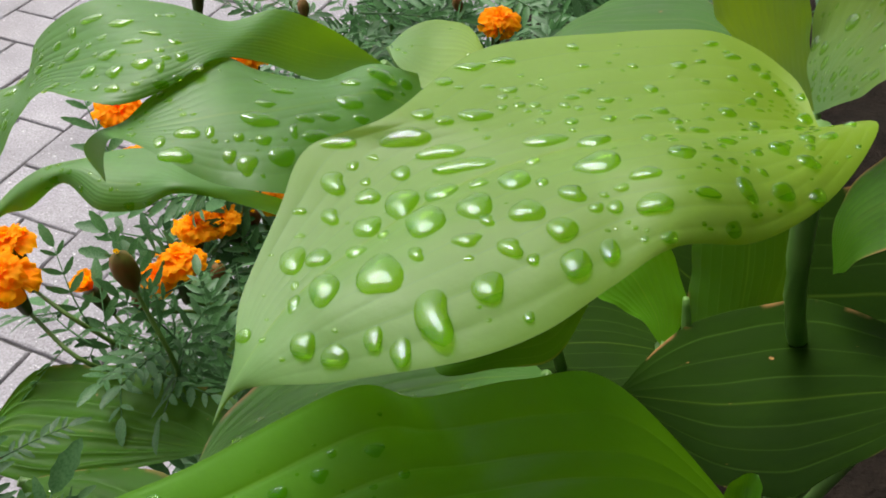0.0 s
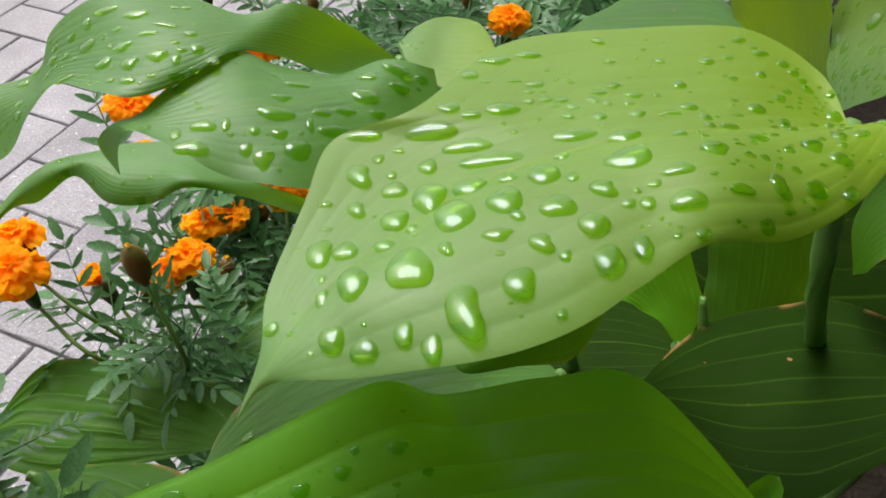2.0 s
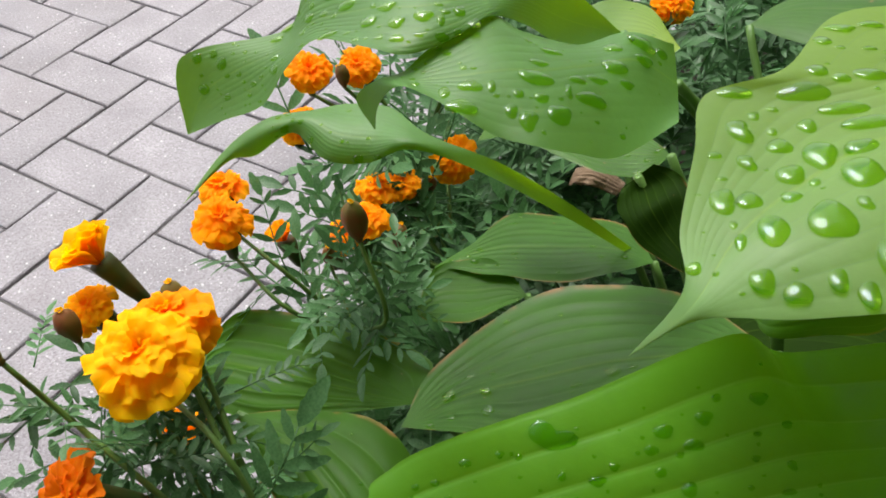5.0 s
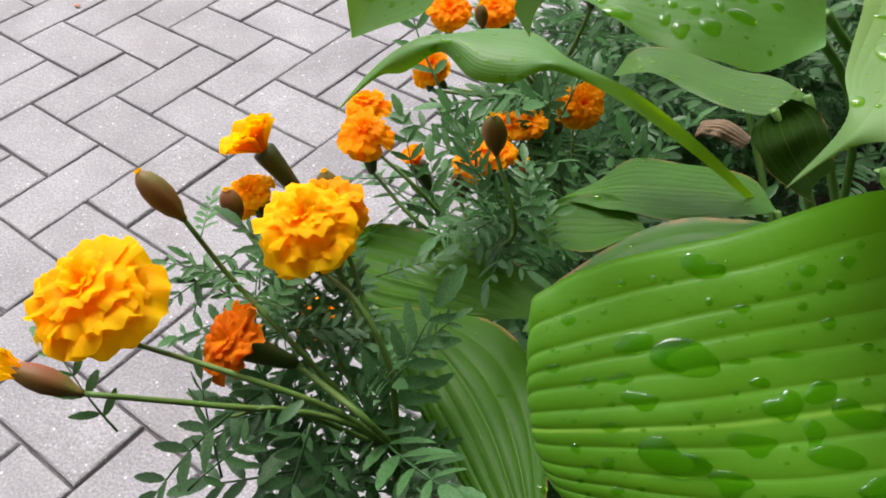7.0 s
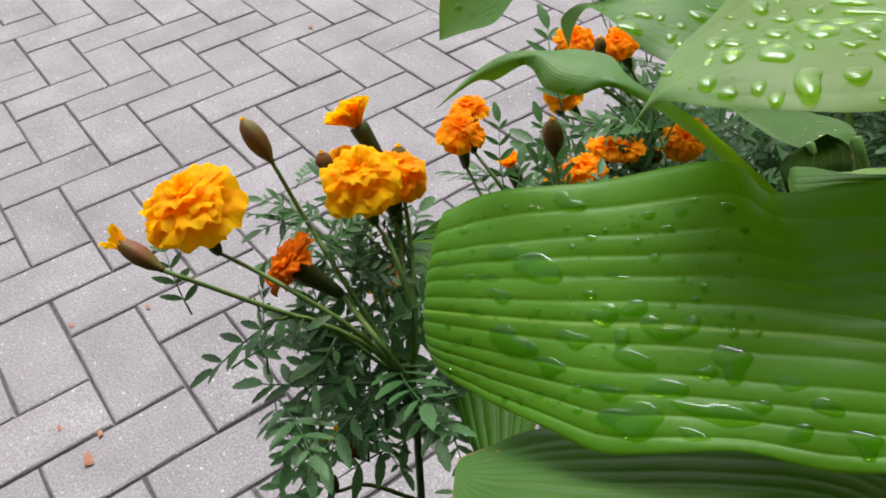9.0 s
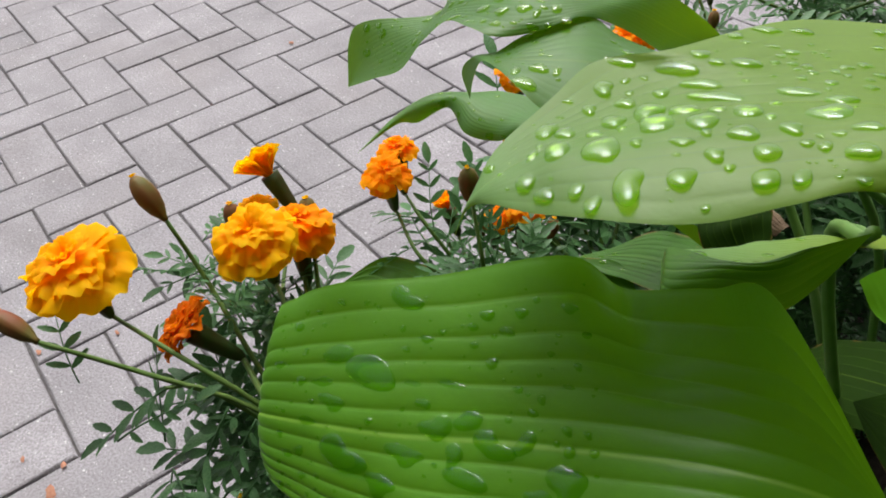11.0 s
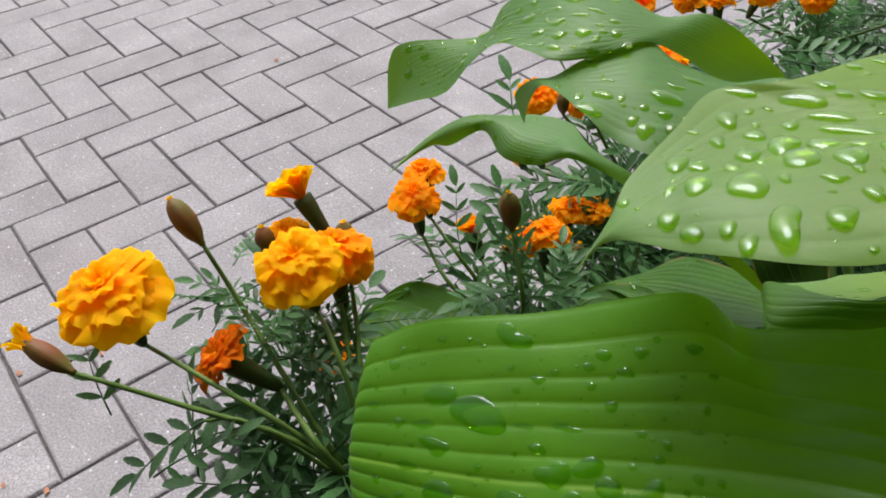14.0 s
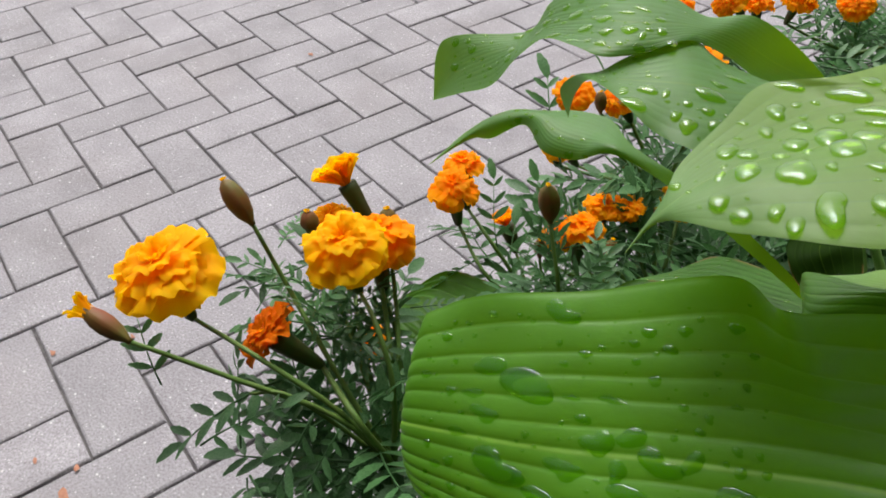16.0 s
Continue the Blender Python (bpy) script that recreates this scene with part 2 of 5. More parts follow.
def paver_material():
    m, n, l, p = material("concrete_paver")
    geo = n.new("ShaderNodeNewGeometry")
    at = geo.outputs["Position"]
    info = n.new("ShaderNodeObjectInfo")
    island = geo.outputs["Random Per Island"]
    blot = noise_fac(n, l, at, 9.0, 6.0)
    grain = noise_fac(n, l, at, 260.0, 5.0, 0.35, 0.65)
    col = mix_colour(n, l, blot, (0.252, 0.238, 0.256), (0.362, 0.344, 0.366))
    col = mix_colour(n, l, math_node(n, l, "MULTIPLY", grain, 0.6), col, (0.16, 0.145, 0.15))
    tone = math_node(n, l, "FRACT", math_node(n, l, "ADD", info.outputs["Random"], island))
    hsv = n.new("ShaderNodeHueSaturation")
    r = n.new("ShaderNodeMapRange")
    r.inputs["To Min"].default_value, r.inputs["To Max"].default_value = 0.92, 1.08
    l.new(tone, r.inputs["Value"])
    l.new(r.outputs[0], hsv.inputs["Value"])
    l.new(col, hsv.inputs["Color"])
    # pale grit and dark pores
    v = n.new("ShaderNodeTexVoronoi")
    v.inputs["Scale"].default_value = 190.0
    l.new(at, v.inputs["Vector"])
    grit = n.new("ShaderNodeMapRange")
    grit.inputs["From Min"].default_value, grit.inputs["From Max"].default_value = 0.22, 0.12
    l.new(v.outputs["Distance"], grit.inputs["Value"])
    some = noise_fac(n, l, v.outputs["Color"], 1.7, 0.0, 0.5, 0.55)
    g = math_node(n, l, "MULTIPLY", math_node(n, l, "MULTIPLY", grit.outputs[0], some), 0.7)
    pores = noise_fac(n, l, at, 520.0, 2.0, 0.62, 0.70)
    stain = noise_fac(n, l, at, 3.3, 8.0, 0.52, 0.75)
    col = mix_colour(n, l, math_node(n, l, "MULTIPLY", stain, 0.35), hsv.outputs[0], (0.20, 0.17, 0.165))
    col = mix_colour(n, l, math_node(n, l, "MULTIPLY", pores, 0.55), col, (0.10, 0.09, 0.09))
    v2 = n.new("ShaderNodeTexVoronoi")
    v2.inputs["Scale"].default_value = 75.0
    l.new(at, v2.inputs["Vector"])
    chip = n.new("ShaderNodeMapRange")
    chip.inputs["From Min"].default_value, chip.inputs["From Max"].default_value = 0.17, 0.08
    l.new(v2.outputs["Distance"], chip.inputs["Value"])
    g = math_node(n, l, "MAXIMUM", g, math_node(n, l, "MULTIPLY", math_node(n, l, "MULTIPLY", chip.outputs[0], noise_fac(n, l, v2.outputs["Color"], 1.7, 0.0, 0.52, 0.56)), 0.8))
    col = mix_colour(n, l, g, col, (0.66, 0.64, 0.64))
    l.new(col, p.inputs["Base Color"])
    p.inputs["Roughness"].default_value = 0.82
    bump(n, l, p, math_node(n, l, "ADD", grain, g), 0.5, 0.0012)
    return m


paver_mat = paver_material()


# ---- helpers of this scene ----
def part(name, bm, mat, parent=None, label=""):
    me = bpy.data.meshes.new(name)
    bm.to_mesh(me)
    bm.free()
    me.materials.append(mat)
    for f in me.polygons:
        f.use_smooth = True
    ob = new(name, me)
    if parent is not None:
        ob.parent = parent
        ob.matrix_parent_inverse = Matrix.Translation(-parent.location)
    if label:
        ob["label"] = label
    return ob


def spot(name, mesh, m, parent=None):
    """One more object on a shared mesh, at the pose m."""
    ob = new(name, mesh)
    ob.matrix_basis = m
    if parent is not None:
        ob.parent = parent
        ob.matrix_parent_inverse = Matrix.Translation(-parent.location)
    return ob


def spline(points, t):
    """Catmull-Rom through the points, t from 0 to 1."""
    k = t * (len(points) - 1)
    i = min(int(k), len(points) - 2)
    f = k - i
    p1, p2 = points[i], points[i + 1]
    p0 = points[i - 1] if i else 2 * p1 - p2
    p3 = points[i + 2] if i + 2 < len(points) else 2 * p2 - p1
    return 0.5 * (2 * p1 + (p2 - p0) * f + (2 * p0 - 5 * p1 + 4 * p2 - p3) * f * f + (3 * p1 - p0 - 3 * p2 + p3) * f ** 3)


def tube(bm, points, r0, r1, sides=8, steps=14):
    """A tapered stem along a curve."""
    pts = [Vector(p) for p in points]
    rings = []
    for i in range(steps + 1):
        t = i / steps
        c = spline(pts, t)
        d = (spline(pts, min(1, t + 0.02)) - spline(pts, max(0, t - 0.02))).normalized()
        a = d.orthogonal().normalized()
        b = d.cross(a)
        r = r0 + (r1 - r0) * t
        rings.append([bm.verts.new(c + r * (math.cos(2 * math.pi * k / sides) * a + math.sin(2 * math.pi * k / sides) * b)) for k in range(sides)])
    for A, B in zip(rings, rings[1:]):
        # the ring that lies turned least against the one before
        s = min(range(sides), key=lambda q: (A[0].co - B[q].co).length)
        B[:] = B[s:] + B[:s]
        for k in range(sides):
            bm.faces.new((A[k], A[(k + 1) % sides], B[(k + 1) % sides], B[k]))
    bm.faces.new(rings[0][::-1])
    bm.faces.new(rings[-1])


class Blade:
    """A hosta leaf blade lofted over three rails: one edge, the midrib, the other edge."""

    def __init__(self, rails, veins=8, rib=0.0007, wave=0.0, flip=1, seed=0, swell=(0.0, 0.0), bare=0.34):
        self.rails = [[Vector(p) for p in r] for r in rails]
        self.veins, self.rib, self.wave, self.flip, self.seed, self.swell, self.bare = veins, rib, wave, flip, seed, swell, bare

    def uneven(self, y):
        """Veins stand at uneven steps: where across the blade a place counts as."""
        return y + 0.011 * math.sin(9 * y + self.seed) + 0.007 * math.sin(25 * y + 2 * self.seed)

    def smooth(self, u, v):
        L, M, R = (spline(r, u) for r in self.rails)
        return L * (v * (v - 1) / 2) + M * (1 - v * v) + R * (v * (v + 1) / 2)

    def normal(self, u, v):
        e = 0.01
        a = self.smooth(min(1, u + e), v) - self.smooth(max(0, u - e), v)
        b = self.smooth(u, min(1, v + e)) - self.smooth(u, max(-1, v - e))
        n = a.cross(b)
        n = n.normalized() if n.length > 1e-12 else Vector((0, 0, 1))
        return n * self.flip

    def at(self, u, v):
        p = self.smooth(u, v)
        width = (self.smooth(u, 1) - self.smooth(u, -1)).length
        k = min(1, width / 0.03) * min(1, u / self.bare) * min(1, (1 - u) / 0.2)
        # ribs bulge between sunken veins; the margin ruffles
        s = abs(math.sin(math.pi * self.veins * self.uneven((v + 1) / 2))) ** 0.45 - 0.6
        h = self.rib * k * s
        edge = abs(v) ** 4
        h += self.wave * k * edge * math.sin(17 * u + 2.0 * v + self.seed)
        # the halves swell up beside the sunken midrib
        h += (self.swell[0] if v < 0 else self.swell[1]) * k * 4 * abs(v) * (1 - abs(v))
        h += 0.0006 * k * noise.noise(p * 60)
        return p + self.normal(u, v) * h

    def bmesh(self, nu=60, nv=64):
        bm = bmesh.new()
        uvl = bm.loops.layers.uv.new("UVMap")
        grid = [[bm.verts.new(self.at(i / nu, -1 + 2 * j / nv)) for j in range(nv + 1)] for i in range(nu + 1)]
        for i in range(nu):
            for j in range(nv):
                f = bm.faces.new((grid[i][j], grid[i + 1][j], grid[i + 1][j + 1], grid[i][j + 1]))
                for loop, (a, b) in zip(f.loops, ((i, j), (i + 1, j), (i + 1, j + 1), (i, j + 1))):
                    loop[uvl].uv = (a / nu, self.uneven(b / nv) if 0.06 < b / nv < 0.94 and abs(b / nv - 0.5) > 0.03 else b / nv)
        return bm


def drop_mesh(seed, flat, uneven=1.0):
    """A bead of water: a lens with a wobbly outline, its underside sunk into the leaf."""
    rnd = random.Random(seed)
    bm = bmesh.new()
    n, rings = 20, 6
    ph = [rnd.uniform(0, 6.28) for _ in range(3)]
    am = [rnd.uniform(0.03, 0.2), rnd.uniform(0.02, 0.14), rnd.uniform(0, 0.07)]
    am = [m * uneven for m in am]
    def wob(a):
        return 1 + sum(m * math.sin((k + 2) * a + f) for k, (m, f) in enumerate(zip(am, ph)))
    top = bm.verts.new((0, 0, flat))
    prev = None
    for i in range(1, rings + 1):
        t = i / rings * math.pi / 2
        row = []
        for k in range(n):
            a = 2 * math.pi * k / n
            r = math.sin(t) * wob(a)
            row.append(bm.verts.new((r * math.cos(a), r * math.sin(a), flat * math.cos(t))))
        if prev is None:
            for k in range(n):
                bm.faces.new((top, row[k], row[(k + 1) % n]))
        else:
            for k in range(n):
                bm.faces.new((prev[k], row[k], row[(k + 1) % n], prev[(k + 1) % n]))
        prev = row
    low = [bm.verts.new((v.co.x * 0.9, v.co.y * 0.9, -0.16)) for v in prev]
    for k in range(n):
        bm.faces.new((prev[k], low[k], low[(k + 1) % n], prev[(k + 1) % n]))
    bm.faces.new(low[::-1])
    me = bpy.data.meshes.new("water_drop")
    bm.to_mesh(me)
    bm.free()
    me.materials.append(water_mat)
    for f in me.polygons:
        f.use_smooth = True
    return me


DROPS = [drop_mesh(i, 0.52 + 0.06 * (i % 3)) for i in range(7)]
PUDDLES = [drop_mesh(i + 40, 0.42, 1.6) for i in range(7)]


ACROSS = Vector((0.89, 0.45, 0.0))


def place_drop(blade, parent, u, v, wide, deep, kind, shapes=DROPS):
    """A bead on the upper face; wide and deep: its half lengths."""
    p, n = blade.at(u, v), blade.normal(u, v)
    if n.z < 0:
        n = -n
    a = (ACROSS - n * ACROSS.dot(n)).normalized()
    m = Matrix((a, n.cross(a), n)).transposed().to_4x4()
    h = (0.68 if shapes is DROPS else 0.5) * min(wide, deep, 0.0035)
    spot("water_drop", shapes[kind % len(shapes)], Matrix.Translation(p) @ m @ Matrix.Diagonal((wide, deep, h, 1)), parent)


def beads(blade, parent, rows, stretch=1.2, shapes=DROPS):
    """Beads at given places: along, across, half width and half depth in millimetres."""
    kept = []
    for i, (u, v, w, d) in enumerate(rows):
        place_drop(blade, parent, u, v, w / 1000, d / 1000 * stretch, i * 3 + int(w * 10), shapes)
        kept.append((blade.at(u, v), max(w, d) / 1000))
    return kept


def scatter_drops(blade, parent, count, small, large, seed, u0=0.08, u1=0.92, taken=()):
    rnd = random.Random(seed)
    kept = list(taken)
    tries = 0
    while count and tries < 4000:
        tries += 1
        u, v = rnd.uniform(u0, u1), rnd.uniform(-0.9, 0.9)
        s = small + (large - small) * rnd.random() ** 2.0
        p = blade.at(u, v)
        if any((p - o).length < (s + r) * 1.15 for o, r in kept):
            continue
        kept.append((p, s))
        place_drop(blade, parent, u, v, s, s * rnd.uniform(0.6, 1.0), rnd.randrange(7))
        count -= 1


def hosta_leaf(rails, mat, label, petiole=None, thick=0.0022, category="leaf", veins=8, rib=0.0007, wave=0.0, seed=0, nu=60, nv=64, swell=(0.0, 0.0), bare=0.34):
    """One leaf: an empty at its stalk's foot, the blade and the stalk as parts."""
    blade = Blade(rails, veins, rib, wave, 1, seed, swell, bare)
    thing = new("hosta_leaf")
    thing.location = petiole[0] if petiole else rails[1][0]
    tagged(thing, label, category, "hosta leaves")
    body = part("blade", blade.bmesh(nu, nv), mat, thing)
    if petiole:
        bm = bmesh.new()
        tube(bm, petiole, thick * 1.3, thick)
        part("stalk", bm, petiole_mat, thing)
    return blade, body

# ---- ground: sand bed, herringbone pavers, planting soil ----
def soil_height(x, y):
    k = min(1, max(0, (x - 0.66) / 0.34))
    return -0.004 + 0.30 * k * k * (3 - 2 * k) + 0.012 * noise.noise(Vector((x * 14, y * 14, 0))) * min(1, k * 5)


def ground_sheet():
    bm = bmesh.new()
    xs = [-400, -60, -8, -3, -1.5, 0, 0.6, 8, 60, 400]
    ys = [-400, -60, -8, -2, 0, 1, 2, 4, 12, 60, 400]
    g = [[bm.verts.new((x, y, -0.0052)) for y in ys] for x in xs]
    for i in range(len(xs) - 1):
        for j in range(len(ys) - 1):
            bm.faces.new((g[i][j], g[i + 1][j], g[i + 1][j + 1], g[i][j + 1]))
    return tagged(part("ground", bm, joint_mat), "dark jointing sand under the grey pavers", "ground", kind="structure")


ground = ground_sheet()


def planting_bed():
    bm = bmesh.new()
    nx, ny = 60, 110
    g = []
    for i in range(nx + 1):
        row = []
        for j in range(ny + 1):
            y = -1.2 + 4.2 * j / ny
            edge = 0.60 + 0.02 * noise.noise(Vector((y * 6, 3, 0))) - 0.12 * max(0, y - 0.4)
            x = edge + (1.36 - edge) * (i / nx) ** 1.3
            row.append(bm.verts.new((x, y, soil_height(x, y) + (0.006 if i else -0.006) + (0.01 * noise.noise(Vector((x * 50, y * 50, 0))) if i > 1 else 0))))
        g.append(row)
    for i in range(nx):
        for j in range(ny):
            bm.faces.new((g[i][j], g[i + 1][j], g[i + 1][j + 1], g[i][j + 1]))
    return tagged(part("planting_soil", bm, soil_mat), "dark damp soil of the flower bed", "soil", kind="structure")


soil = planting_bed()


def paver_block(seed):
    """One block with a worn chamfer, its arris chipped unevenly."""
    rnd = random.Random(seed)
    bm = bmesh.new()
    hx, hy, c, nx, ny = 0.0989, 0.0489, 0.0036, 9, 5
    line = [(-hx + 2 * hx * i / nx, -hy) for i in range(nx)] + [(hx, -hy + 2 * hy * i / ny) for i in range(ny)]
    line += [(-x, -y) for x, y in line]
    def ring(inset, z, rough, sag):
        row = []
        for x, y in line:
            k = inset + rnd.uniform(-rough, rough)
            row.append(bm.verts.new((x - math.copysign(k, x) * (abs(x) > hx - 1e-6), y - math.copysign(k, y) * (abs(y) > hy - 1e-6), z - rnd.uniform(0, sag))))
        return row
    rows = [ring(0, -0.05, 0, 0), ring(0, -c, 0.0006, 0.0008), ring(0.35 * c, -0.3 * c, 0.0005, 0.0006), ring(c, 0, 0.0008, 0.0)]
    n = len(line)
    for A, B in zip(rows, rows[1:]):
        for k in range(n):
            bm.faces.new((A[k], A[(k + 1) % n], B[(k + 1) % n], B[k]))
    bm.faces.new(rows[-1])
    me = bpy.data.meshes.new("paver")
    bm.to_mesh(me)
    bm.free()
    me.materials.append(paver_mat)
    return me


def herringbone():
    """Centres and turns of the blocks, 0.1 by 0.2 m, laid as a right-angled herringbone."""
    spots = []
    for i in range(-46, 60):
        for j in range(-30, 30):
            u, v = i + 2 * j, i - 2 * j
            spots.append(((u + 1) * 0.1, (v + 0.5) * 0.1, 0))
            spots.append(((u + 0.5) * 0.1, (v + 2) * 0.1, 90))
    return spots


def unseen_wall(name, centre, size):
    """An unseen wall, added to block sky light behind the bed and the camera."""
    bm = bmesh.new()
    bmesh.ops.create_cube(bm, size=1.0, matrix=Matrix.Translation(centre) @ Matrix.Diagonal((*size, 1)))
    return tagged(part(name, bm, unseen_wall_mat), "plain unseen wall added to block sky light from the bed", "wall", kind="structure")


unseen_wall("unseen_wall_east", (1.5, 1.0, 2.9), (0.3, 14, 6.0))
unseen_wall("unseen_wall_south", (0.35, -1.9, 1.25), (2.0, 0.3, 2.6))

